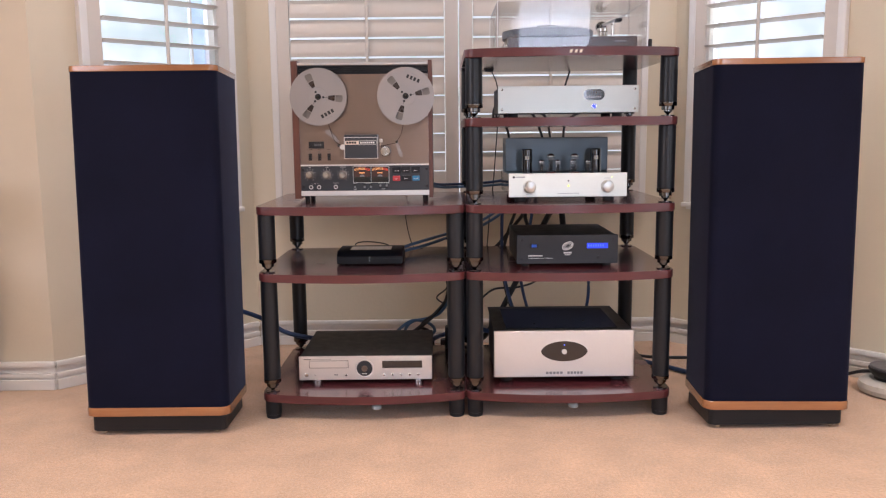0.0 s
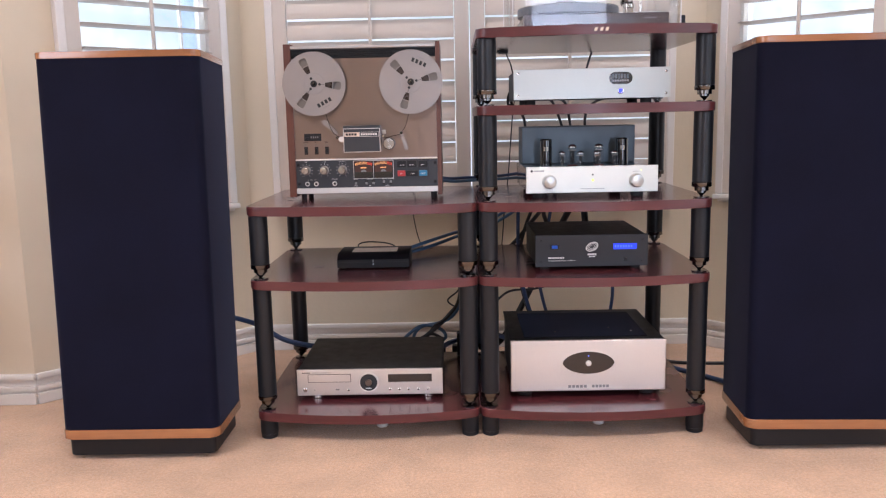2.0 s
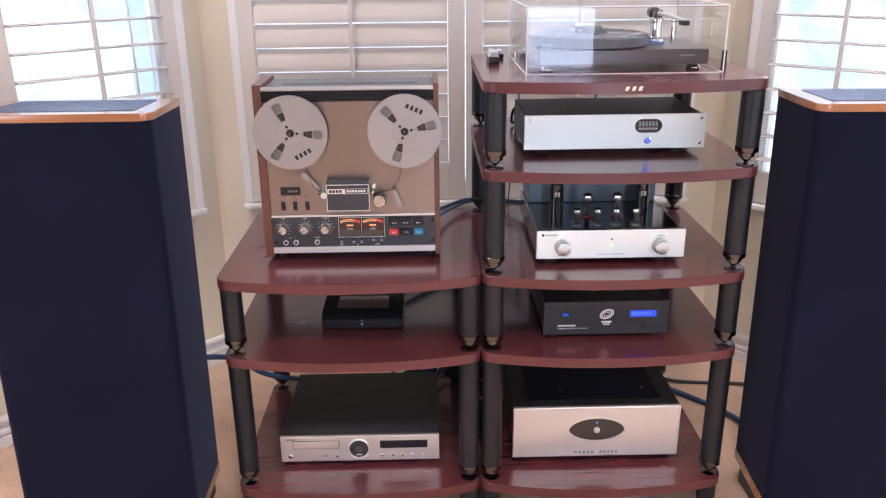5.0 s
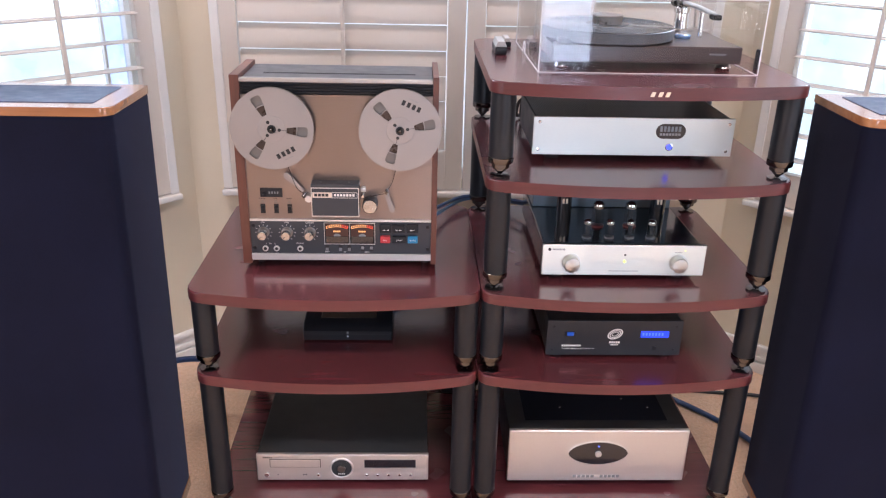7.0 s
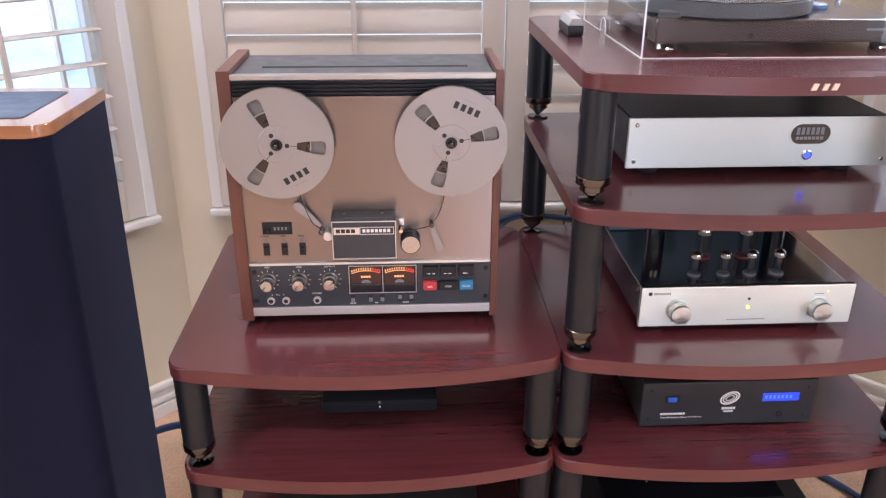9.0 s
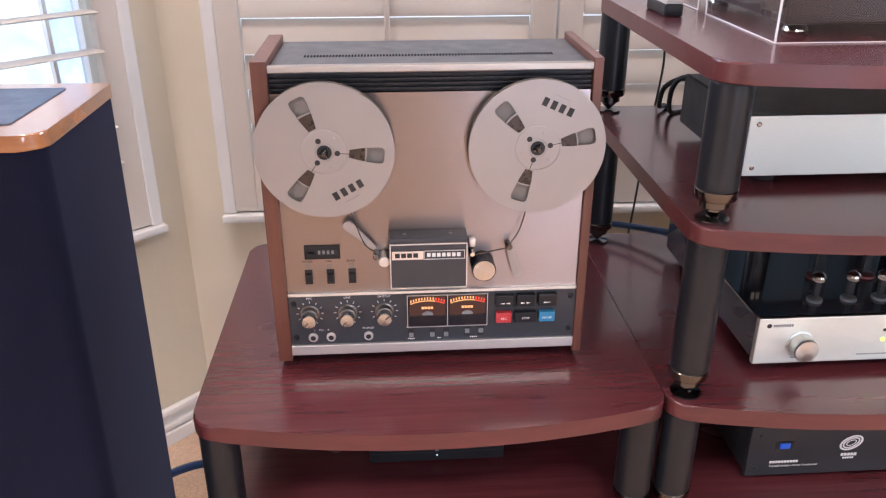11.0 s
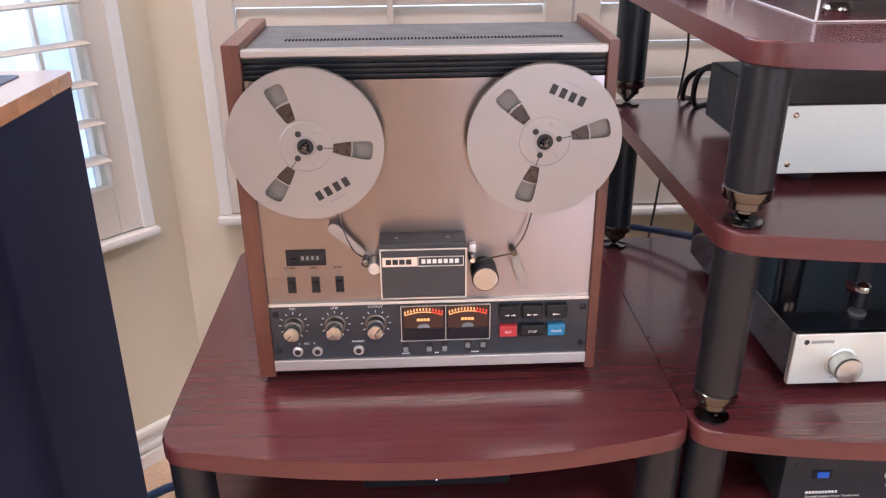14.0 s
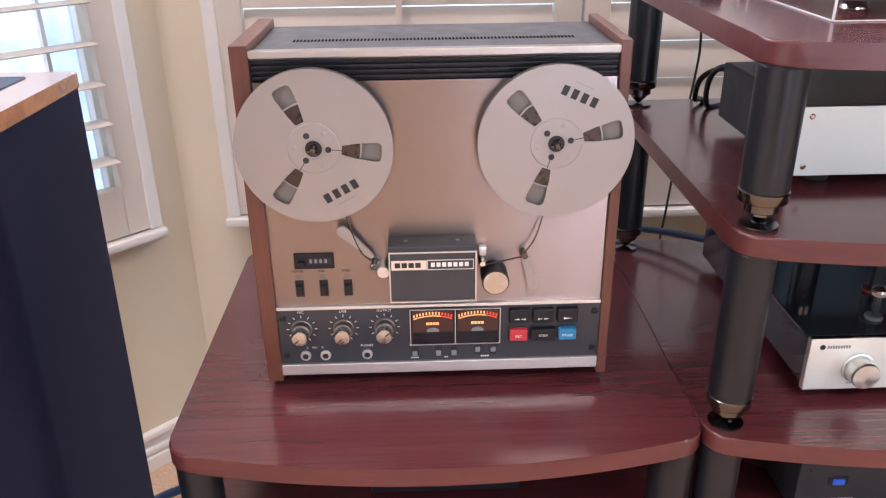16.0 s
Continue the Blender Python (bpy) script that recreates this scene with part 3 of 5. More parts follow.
def plinth(xm, w=0.402, d=0.216):
    pl = thing("speaker_plinth", (xm, 2.262, 0), "low black plinth with spiked feet under a loudspeaker", "plinth", group="loudspeaker plinths")
    bm = B()
    prism(bm, rounded(xm - w / 2, xm + w / 2, 2.262, 2.262 + d, 0.014), 0.014, 0.058, 0.003)
    # the top slopes back with the cabinet
    for v in bm.verts:
        if v.co.z > 0.03:
            v.co.z -= (v.co.y - 2.262) * 0.040 - 0.0025
    part("block", bm, BLACK, pl)
    for x in (xm - w / 2 + 0.03, xm + w / 2 - 0.03):
        for y in (2.278, 2.262 + d - 0.03):
            part("spiked_foot", lathe(B(), (x, y, 0), [(0.002, 0.0), (0.010, 0.007), (0.010, 0.015)], segs=14), CHROME, pl, "small chrome spike")


loudspeaker(-0.867, "tall black cloth loudspeaker with oak trim, leaning back", 2.3, 0.0)
loudspeaker(0.995, "tall black cloth loudspeaker with oak trim, leaning back", 1.5, -2.0)
plinth(-0.866)
plinth(0.995)


# ---- tape deck ----
AMBER = glow("amber_meter_scale", (1.0, 0.44, 0.14), 1.25)
REDGLOW = glow("red_meter_scale", (1.0, 0.08, 0.03), 1.0)
METERDARK = glow("dim_meter_face", (0.075, 0.022, 0.010), 0.5)
REDKEY = paint("red_key_plastic", (0.42, 0.035, 0.04), 0.35)
BLUEKEY = paint("blue_key_plastic", (0.03, 0.19, 0.36), 0.35)
GREYKEY = paint("grey_lever_plastic", (0.20, 0.21, 0.22), 0.4)
CREAM = paint("cream_label", (0.72, 0.60, 0.50), 0.4)


def knob(parent, x, y, z, r, depth, mat=SILVER, skirt=None, name="knob", line=None):
    """A turned knob that sticks out towards low y, with an optional skirt and pointer line."""
    prof = [(r * 0.99, 0), (r, -0.001), (r, -depth + 0.0015), (r * 0.93, -depth), (r * 0.05, -depth)]
    k = part(name, lathe(B(), (x, y, z), prof, "y", 28), mat, parent)
    if skirt:
        part("skirt", lathe(B(), (x, y, z), [(skirt, 0), (skirt, -0.003), (skirt * 0.82, -0.006), (r * 1.03, -0.0065)], "y", 28), GREYKEY, k)
    if line is not None:
        a = radians(line)
        bm = B()
        box(bm, -0.0006, 0.0006, -0.0003, 0.0003, r * 0.2, r * 0.95)
        bmesh.ops.rotate(bm, verts=bm.verts, cent=(0, 0, 0), matrix=Matrix.Rotation(a, 3, "Y"))
        bmesh.ops.translate(bm, verts=bm.verts, vec=(x, y - depth - 0.0003, z))
        part("pointer", bm, INK, k)
    return k


def bars(parent, x0, x1, y, z0, z1, n, mat, name="print_bar", gap=0.28):
    """Small print that cannot be read, or a maker's mark: n plain bars in a row, in one mesh."""
    bm = B()
    w = (x1 - x0) / n
    for i in range(n):
        box(bm, x0 + i * w, x0 + (i + 1 - gap) * w, y - 0.0004, y + 0.0002, z0, z1)
    return part(name, bm, mat, parent)


def reel(deck, x, z, turn, mark, label):
    """A metal spool with three windows over a wound pack of tape."""
    y = 2.4905
    R, n = 0.0892, 72
    holes = []
    for k in range(3):
        a = radians(turn + 120 * k)
        u, w = Vector((math.cos(a), math.sin(a))), Vector((-math.sin(a), math.cos(a)))
        prof = [(0.0315, -0.0052), (0.0315, 0.0052), (0.045, 0.0082), (0.0675, 0.0112), (0.0735, 0.0108), (0.0762, 0.0075), (0.0765, 0.0), (0.0762, -0.0075), (0.0735, -0.0108), (0.0675, -0.0112), (0.045, -0.0082)]
        holes.append([(x + (u * r + w * s).x, z + (u * r + w * s).y) for r, s in prof])
        holes.append(circle(x + 0.0165 * math.cos(a), z + 0.0165 * math.sin(a), 0.0036, 14))
    rl = part("reel", plate(B(), circle(x, z, R, n), holes, y, y + 0.0012), REELGREY, deck, label)
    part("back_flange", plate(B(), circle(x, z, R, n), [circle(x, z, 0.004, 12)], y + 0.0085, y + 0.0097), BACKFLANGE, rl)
    part("tape_pack", lathe(B(), (x, y + 0.002, z), [(0.052, 0), (0.052, 0.0062)], "y", 48), TAPE, rl, "wound brown magnetic tape")
    part("hub", lathe(B(), (x, y, z), [(0.0295, 0.0014), (0.0295, -0.0008), (0.0285, -0.0012), (0.0125, -0.0014), (0.012, -0.0010)], "y", 40), REELGREY, rl)
    part("hub_hole", lathe(B(), (x, y - 0.0013, z), [(0.0095, 0), (0.0095, -0.0006)], "y", 24), INK, rl)
    for k in range(3):
        a = radians(turn + 120 * k)
        part("drive_hole", lathe(B(), (x + 0.0165 * math.cos(a), y - 0.0012, z + 0.0165 * math.sin(a)), [(0.0036, 0), (0.0036, -0.0006)], "y", 14), INK, rl)
        b = a + radians(60)
        part("rivet", lathe(B(), (x + 0.0215 * math.cos(b), y - 0.0010, z + 0.0215 * math.sin(b)), [(0.0026, 0), (0.0026, -0.0006), (0.0014, -0.0009)], "y", 12), REELGREY, rl)
    part("pack_edge", lathe(B(), (x, y + 0.0018, z), [(0.0537, 0.006), (0.0537, 0), (0.0521, 0), (0.0521, 0.006)], "y", 48), REELGREY, rl)
    for k in (0, 2):
        bm = B()
        box(bm, 0.0203, 0.0316, -0.0003, 0.0, -0.0004, 0.0004)
        bmesh.ops.rotate(bm, verts=bm.verts, cent=(0, 0, 0), matrix=Matrix.Rotation(-radians(turn + 120 * k), 3, "Y"))
        bmesh.ops.translate(bm, verts=bm.verts, vec=(x, y - 0.0013, z))
        part("threading_slit", bm, BLACK, rl)
    sp = part("spindle", lathe(B(), (x, y, z), [(0.0046, 0.001), (0.0046, -0.006), (0.0038, -0.0075), (0.0038, -0.012), (0.0025, -0.0135)], "y", 20), NICKEL, rl, "steel spindle")
    for k in range(3):
        bm = B()
        box(bm, -0.0010, 0.0010, -0.010, -0.001, 0.003, 0.0064)
        bmesh.ops.rotate(bm, verts=bm.verts, cent=(0, 0, 0), matrix=Matrix.Rotation(radians(120 * k + 20), 3, "Y"))
        bmesh.ops.translate(bm, verts=bm.verts, vec=(x, y, z))
        part("spline", bm, NICKEL, sp)
    # maker's mark: four plain strokes set across the rim
    a = radians(mark)
    for k in range(4):
        bm = B()
        s = 0.0118 * (k - 1.5)
        box(bm, -0.0036 + s, 0.0036 + s, -0.0003, 0.0001, -0.0056, 0.0056)
        bmesh.ops.translate(bm, verts=bm.verts, vec=(0, 0, 0.0585))
        bmesh.ops.rotate(bm, verts=bm.verts, cent=(0, 0, 0), matrix=Matrix.Rotation(radians(90) - a, 3, "Y"))
        bmesh.ops.translate(bm, verts=bm.verts, vec=(x, y - 0.0002, z))
        part("maker_mark", bm, INK, rl)
    bm = B()
    box(bm, -0.011, 0.011, -0.0002, 0.0001, 0.0712, 0.0720)
    bmesh.ops.rotate(bm, verts=bm.verts, cent=(0, 0, 0), matrix=Matrix.Rotation(radians(90) - a, 3, "Y"))
    bmesh.ops.translate(bm, verts=bm.verts, vec=(x, y - 0.0002, z))
    part("print_bar", bm, GREYKEY, rl)


def tape_deck():
    d = thing("tape_deck", (-0.2555, 2.60, 0.677), "reel-to-reel tape recorder in walnut case, both reels loaded", "tape recorder")
    x0, x1, yf, yb, z0, z1 = -0.4765, -0.0345, 2.506, 2.694, 0.684, 1.115
    for a, b in ((x0, x0 + 0.0205), (x1 - 0.0125, x1)):
        bm = B()
        prism(bm, [(yf, z0), (yb, z0), (yb, z1), (yf, z1)], a, b, 0.0012)
        bmesh.ops.rotate(bm, verts=bm.verts, cent=(0, 0, 0), matrix=Matrix(((0, 0, 1), (1, 0, 0), (0, 1, 0))))
        part("side_panel", bm, WALNUT, d, "walnut side panel")
    a, b = x0 + 0.0207, x1 - 0.0127
    part("case", box(B(), a, b, yf + 0.022, yb - 0.004, 0.695, 1.098, 0.002), GRAPHITE, d)
    top = part("top_cover", box(B(), a, b, yf + 0.004, yb - 0.004, 1.0985, 1.1055, 0.001), GREYTOP, d, "grey steel top with a row of slots")
    # dark strips laid on the closed cover show the shaded slots
    shared = None
    for i in range(80):
        x = a + 0.040 + i * 0.00416
        if shared is None:
            bm = B()
            box(bm, -0.0011, 0.0011, -0.006, 0.006, 0, 0.0004)
            shared = mesh_of("vent_slot", bm, SLOT)
        ob = new("vent_slot", shared)
        ob.location = Vector((x, 2.584, 1.1056)) - d.matrix_basis.translation
        ob.parent = top
    part("top_bar", box(B(), a, b, yf - 0.0015, yf + 0.010, 1.1010, 1.1098, 0.0012), BARMETAL, d, "bright aluminium bar")
    g = part("top_grille", box(B(), a, b, yf + 0.012, yf + 0.020, 1.074, 1.1008), BLACK, d, "black ribbed strip")
    for z in (1.0785, 1.0845, 1.0905, 1.0962):
        part("rib", box(B(), a, b, yf + 0.0065, yf + 0.012, z - 0.0017, z + 0.0017, 0.0008), BLACK, g)
    part("front_panel", box(B(), a, b, yf + 0.006, yf + 0.020, 0.792, 1.0738), PANEL, d, "brushed champagne aluminium panel")
    part("divider", box(B(), a, b, yf + 0.0005, yf + 0.010, 0.7875, 0.7920, 0.0005), SATIN, d, "thin aluminium strip")
    ctl = part("control_panel", box(B(), a, b, yf + 0.003, yf + 0.020, 0.7085, 0.7875), SLATE, d, "slate grey control panel")
    part("bottom_bar", box(B(), a - 0.0004, b + 0.0004, yf - 0.0005, yf + 0.016, 0.6925, 0.7082, 0.001), SATIN, d, "satin aluminium bar")
    for x in (a + 0.012, b - 0.014):
        for y in (yf + 0.045, yb - 0.03):
            part("foot", lathe(B(), (x, y, 0.6702), [(0.0075, 0), (0.0085, 0.0250)], segs=16), RUBBER, d)
    reel(d, -0.3905, 1.0035, -5, -62, "pale grey metal reel with three windows")
    reel(d, -0.1170, 1.0035, 12, 66, "pale grey metal reel with three windows")
    yp = yf + 0.006
    # counter and switches
    cn = part("counter", box(B(), -0.4285, -0.3795, yp - 0.002, yp, 0.8435, 0.8645, 0.0005), BLACK, d, "black four-digit counter")
    part("reset_key", box(B(), -0.4235, -0.4155, yp - 0.006, yp - 0.002, 0.8475, 0.8545, 0.001), BLACK, cn)
    part("counter_window", box(B(), -0.4115, -0.3835, yp - 0.0025, yp - 0.002, 0.8500, 0.8585), INK, cn)
    bars(cn, -0.4095, -0.3850, yp - 0.0027, 0.8518, 0.8568, 4, GREYKEY, "digit", 0.5)
    for x, word in ((-0.4245, "POWER"), (-0.3945, "REEL"), (-0.3645, "SPEED")):
        sw = part("switch", box(B(), x - 0.0052, x + 0.0052, yp - 0.0012, yp, 0.8050, 0.8270), INK, d, "black rocker switch")
        part("lever", box(B(), x - 0.0040, x + 0.0040, yp - 0.0065, yp - 0.001, 0.8100, 0.8220, 0.001), BLACK, sw)
        lettering("print", word, (x - 0.001, yp - 0.0004, 0.8395), 0.0042, INK, sw, depth=0.0001)
        bars(sw, x - 0.004, x + 0.003, yp - 0.0002, 0.8330, 0.8350, 3, GREYKEY)
        bars(sw, x - 0.004, x + 0.003, yp - 0.0002, 0.8295, 0.8313, 3, GREYKEY)
    # head cover with its name plate
    hy = 2.479
    hc = part("head_cover", box(B(), -0.3120, -0.2065, hy, yp, 0.8115, 0.8850, 0.002), SLATE, d, "slate grey head cover with a bright frame")
    fr = B()
    for p in ((-0.3115, -0.3100, 0.8105, 0.8775), (-0.2085, -0.2070, 0.8105, 0.8775), (-0.3100, -0.2085, 0.8105, 0.8120), (-0.3100, -0.2085, 0.8760, 0.8775)):
        box(fr, p[0], p[1], hy - 0.0015, hy + 0.001, p[2], p[3])
    part("bright_frame", fr, SATIN, hc)
    part("name_plate", box(B(), -0.3085, -0.2665, hy - 0.0012, hy, 0.8545, 0.8665), CREAM, hc, "cream plate with dark strokes")
    bars(hc, -0.3045, -0.2720, hy - 0.0013, 0.8575, 0.8640, 4, INK, "maker_mark", 0.2)
    fr = B()
    for p in ((-0.2660, -0.2105, 0.8540, 0.8548), (-0.2660, -0.2105, 0.8662, 0.8670), (-0.2660, -0.2652, 0.8548, 0.8662), (-0.2113, -0.2105, 0.8548, 0.8662)):
        box(fr, p[0], p[1], hy - 0.0012, hy + 0.0005, p[2], p[3])
    part("plate_frame", fr, SATIN, hc)
    bars(hc, -0.2615, -0.2145, hy - 0.0003, 0.8578, 0.8632, 7, WHITEINK, "model_mark", 0.3)
    for x in (-0.291, -0.229):
        part("screw", lathe(B(), (x, 2.494, 0.885), [(0.0025, 0), (0.0022, 0.001)], segs=10), GREYKEY, hc)
    # tension arms, guides and capstan
    def arm(xa, za, xb, zb, wa, wb, mat, name):
        u = Vector((xb - xa, zb - za)).normalized()
        n = Vector((-u.y, u.x))
        pts = []
        for i in range(9):
            t = math.pi * (0.5 + i / 8)
            pts.append((xa + wa * (u.x * math.cos(t) + n.x * math.sin(t)), za + wa * (u.y * math.cos(t) + n.y * math.sin(t))))
        for i in range(9):
            t = math.pi * (-0.5 + i / 8)
            pts.append((xb + wb * (u.x * math.cos(t) + n.x * math.sin(t)), zb + wb * (u.y * math.cos(t) + n.y * math.sin(t))))
        return part(name, plate(B(), pts, [], yp - 0.012, yp - 0.008), mat, d, "swinging tape tension arm")
    al = arm(-0.3660, 0.8960, -0.3330, 0.8640, 0.0070, 0.0030, REELGREY, "tension_arm")
    ar = arm(-0.1350, 0.8190, -0.1470, 0.8560, 0.0062, 0.0042, REELGREY, "tension_arm")
    part("pivot", cyl(B(), (-0.3660, yp - 0.0085, 0.8960), 0.004, 0.008, "y"), CHROME, al)
    part("pivot", cyl(B(), (-0.1350, yp - 0.0085, 0.8190), 0.004, 0.008, "y"), CHROME, ar)
    part("guide_pin", lathe(B(), (-0.3300, yp, 0.8520), [(0.0045, 0), (0.0045, -0.018), (0.003, -0.019)], "y", 16), GUNMETAL, d, "steel tape guide")
    part("guide_pin", lathe(B(), (-0.1480, yp, 0.8620), [(0.0032, 0), (0.0032, -0.014), (0.0040, -0.0145), (0.0040, -0.020)], "y", 16), NICKEL, d, "steel tape guide")
    part("guide_roller", lathe(B(), (-0.3190, yp, 0.8470), [(0.007, 0), (0.0082, -0.002), (0.0082, -0.022), (0.0072, -0.024)], "y", 24), SATIN, d, "bright tape roller")
    part("guide_pin", lathe(B(), (-0.1990, yp, 0.8540), [(0.0045, 0), (0.0045, -0.018), (0.0032, -0.022)], "y", 16), CHROME, d, "steel tape guide")
    part("guide_block", box(B(), -0.2035, -0.1935, yp - 0.012, yp, 0.8600, 0.8720, 0.002), SATIN, d)
    part("tape_run", tube(B(), [(-0.1980, yp - 0.013, 0.8480), (-0.1720, yp - 0.013, 0.8540), (-0.1480, yp - 0.013, 0.8590)], 0.0011, 6), TAPE, d)
    part("tape_run", tube(B(), [(-0.1470, yp - 0.013, 0.8640), (-0.1330, yp - 0.012, 0.8890), (-0.1190, yp - 0.011, 0.9500)], 0.0009, 6), TAPE, d)
    part("tape_run", tube(B(), [(-0.3720, yp - 0.011, 0.9560), (-0.3480, yp - 0.012, 0.8760), (-0.3300, yp - 0.013, 0.8560)], 0.0009, 6), TAPE, d)
    ck = part("capstan_knob", lathe(B(), (-0.1835, yp, 0.8330), [(0.0165, 0), (0.0165, -0.030), (0.0155, -0.0305)], "y", 40), BLACK, d, "black tape-transport knob")
    part("knob_cap", lathe(B(), (-0.1835, yp - 0.0305, 0.8330), [(0.0152, 0), (0.0150, -0.001), (0.0005, -0.0016)], "y", 40), KNOBFACE, ck, "spun aluminium cap")
    # control panel
    yc = yf + 0.003
    for x, word, line in ((-0.4265, "MIC", 225), (-0.3735, "LINE", 225), (-0.3215, "OUTPUT", 50)):
        k = part("level_knob", lathe(B(), (x, yc, 0.7595), [(0.0135, 0), (0.0135, -0.002), (0.0118, -0.0025), (0.0115, -0.012), (0.0102, -0.0125)], "y", 32), SKIRT, ctl, "two-part aluminium level knob")
        part("knob_front", lathe(B(), (x, yc - 0.0125, 0.7595), [(0.0100, 0), (0.0100, -0.0125), (0.0092, -0.0135), (0.0004, -0.0138)], "y", 32), KNOBFACE, k)
        bm = B()
        box(bm, -0.0006, 0.0006, -0.0003, 0.0003, 0.0015, 0.0085)
        bmesh.ops.rotate(bm, verts=bm.verts, cent=(0, 0, 0), matrix=Matrix.Rotation(radians(line), 3, "Y"))
        bmesh.ops.translate(bm, verts=bm.verts, vec=(x, yc - 0.0265, 0.7595))
        part("pointer", bm, INK, k)
        bm = B()
        for i in range(11):
            t = B()
            box(t, -0.0004, 0.0004, -0.0003, 0.0001, 0.0160, 0.0195)
            bmesh.ops.rotate(t, verts=t.verts, cent=(0, 0, 0), matrix=Matrix.Rotation(radians(-150 + 30 * i), 3, "Y"))
            bmesh.ops.translate(t, verts=t.verts, vec=(x, yc, 0.7595))
            me = bpy.data.meshes.new("tick")
            t.to_mesh(me)
            t.free()
            bm.from_mesh(me)
            bpy.data.meshes.remove(me)
        part("dial_marks", bm, WHITEINK, ctl)
        lettering("print", word, (x, yc - 0.0003, 0.7835), 0.0048, WHITEINK, ctl, depth=0.0001)
    for x in (-0.4245, -0.3990, -0.3455):
        j = part("jack", lathe(B(), (x, yc, 0.7205), [(0.0068, 0), (0.0068, -0.0025), (0.0058, -0.0035), (0.0040, -0.0035)], "y", 24), SATIN, ctl, "metal headphone or microphone jack")
        part("jack_hole", lathe(B(), (x, yc - 0.0036, 0.7205), [(0.0038, 0), (0.0038, -0.0003)], "y", 18), INK, j)
    lettering("print", "L    MIC    R", (-0.4118, yc - 0.0003, 0.7317), 0.0042, WHITEINK, ctl, depth=0.0001)
    lettering("print", "PHONES", (-0.3455, yc - 0.0003, 0.7330), 0.0042, WHITEINK, ctl, depth=0.0001)
    vu = part("meter_bezel", box(B(), -0.2890, -0.1745, yc - 0.0035, yc, 0.7335, 0.7850, 0.0008), BLACK, ctl, "pair of amber level meters")
    fr = B()
    for p in ((-0.2893, -0.2883, 0.7335, 0.7850), (-0.1752, -0.1742, 0.7335, 0.7850), (-0.2883, -0.1752, 0.7843, 0.7853), (-0.2883, -0.1752, 0.7333, 0.7343), (-0.2322, -0.2312, 0.7343, 0.7843)):
        box(fr, p[0], p[1], yc - 0.0045, yc - 0.001, p[2], p[3])
    part("bright_frame", fr, SATIN, vu)
    for xm in (-0.2602, -0.2032):
        part("meter_face", box(B(), xm - 0.0255, xm + 0.0255, yc - 0.0039, yc - 0.0036, 0.7525, 0.7835), METERDARK, vu)
        bm, br = B(), B()
        for i in range(13):
            t = radians(-21 + 3.5 * i)
            xx, zz = xm + 0.066 * math.sin(t), 0.7115 + 0.066 * math.cos(t)
            tgt = br if i > 8 else bm
            box(tgt, xx - 0.0009, xx + 0.0009, yc - 0.0043, yc - 0.0039, zz + 0.0004, zz + 0.0042)
        for i in range(24):
            t = radians(-21 + 1.83 * i)
            xx, zz = xm + 0.0645 * math.sin(t), 0.7115 + 0.0645 * math.cos(t)
            box(br if i > 16 else bm, xx - 0.0012, xx + 0.0012, yc - 0.0043, yc - 0.0039, zz - 0.0006, zz + 0.0006)
        part("meter_scale", bm, AMBER, vu, "glowing amber scale")
        part("meter_scale", br, REDGLOW, vu, "glowing red end of scale")
        bars(vu, xm - 0.0085, xm + 0.0085, yc - 0.0040, 0.7630, 0.7665, 4, AMBER, "maker_mark", 0.2)
        part("needle", tube(B(), [(xm, yc - 0.0044, 0.7545), (xm - 0.012, yc - 0.0044, 0.7660), (xm - 0.020, yc - 0.0044, 0.7735)], 0.0003, 5), INK, vu)
        part("needle_hub", plate(B(), [(xm + 0.008 * math.cos(math.pi * i / 12), 0.7530 + 0.006 * math.sin(math.pi * i / 12)) for i in range(13)], [], yc - 0.0046, yc - 0.0040), GREYKEY, vu)
        part("meter_apron", box(B(), xm - 0.0255, xm + 0.0255, yc - 0.0052, yc - 0.0036, 0.7355, 0.7525, 0.0005), BLACKGLOSS, vu)
    keys = [(-0.1500, 0.7735, 0.0265, 0.0190, BLACK, "rew"), (-0.1200, 0.7735, 0.0265, 0.0190, BLACK, "ff"), (-0.0890, 0.7735, 0.0265, 0.0190, BLACK, "play"),
            (-0.1510, 0.7465, 0.0225, 0.0160, REDKEY, "REC"), (-0.1195, 0.7465, 0.0320, 0.0160, BLACK, "STOP"), (-0.0885, 0.7465, 0.0225, 0.0160, BLUEKEY, "PAUSE")]
    for x, z, w, h, m, word in keys:
        ky = part("key", box(B(), x - w / 2, x + w / 2, yc - 0.009, yc, z - h / 2, z + h / 2, 0.0012), m, ctl, "transport push key")
        if word.isupper():
            lettering("print", word, (x, yc - 0.0094, z - 0.001), 0.0048, WHITEINK, ky, depth=0.0001)
        else:
            bm = B()
            for k, s in {"rew": ((-0.004, -1), (0.004, -1)), "ff": ((-0.004, 1), (0.004, 1)), "play": ((0.0, 1),)}[word]:
                e = 0.0032 if word != "play" else 0.0055
                vs = [bm.verts.new((x + k + s * a, yc - 0.0094, z - 0.003 + b)) for a, b in ((-e, -0.0013), (e, 0), (-e, 0.0013))]
                bm.faces.new(vs)
            part("print", bm, WHITEINK, ky)
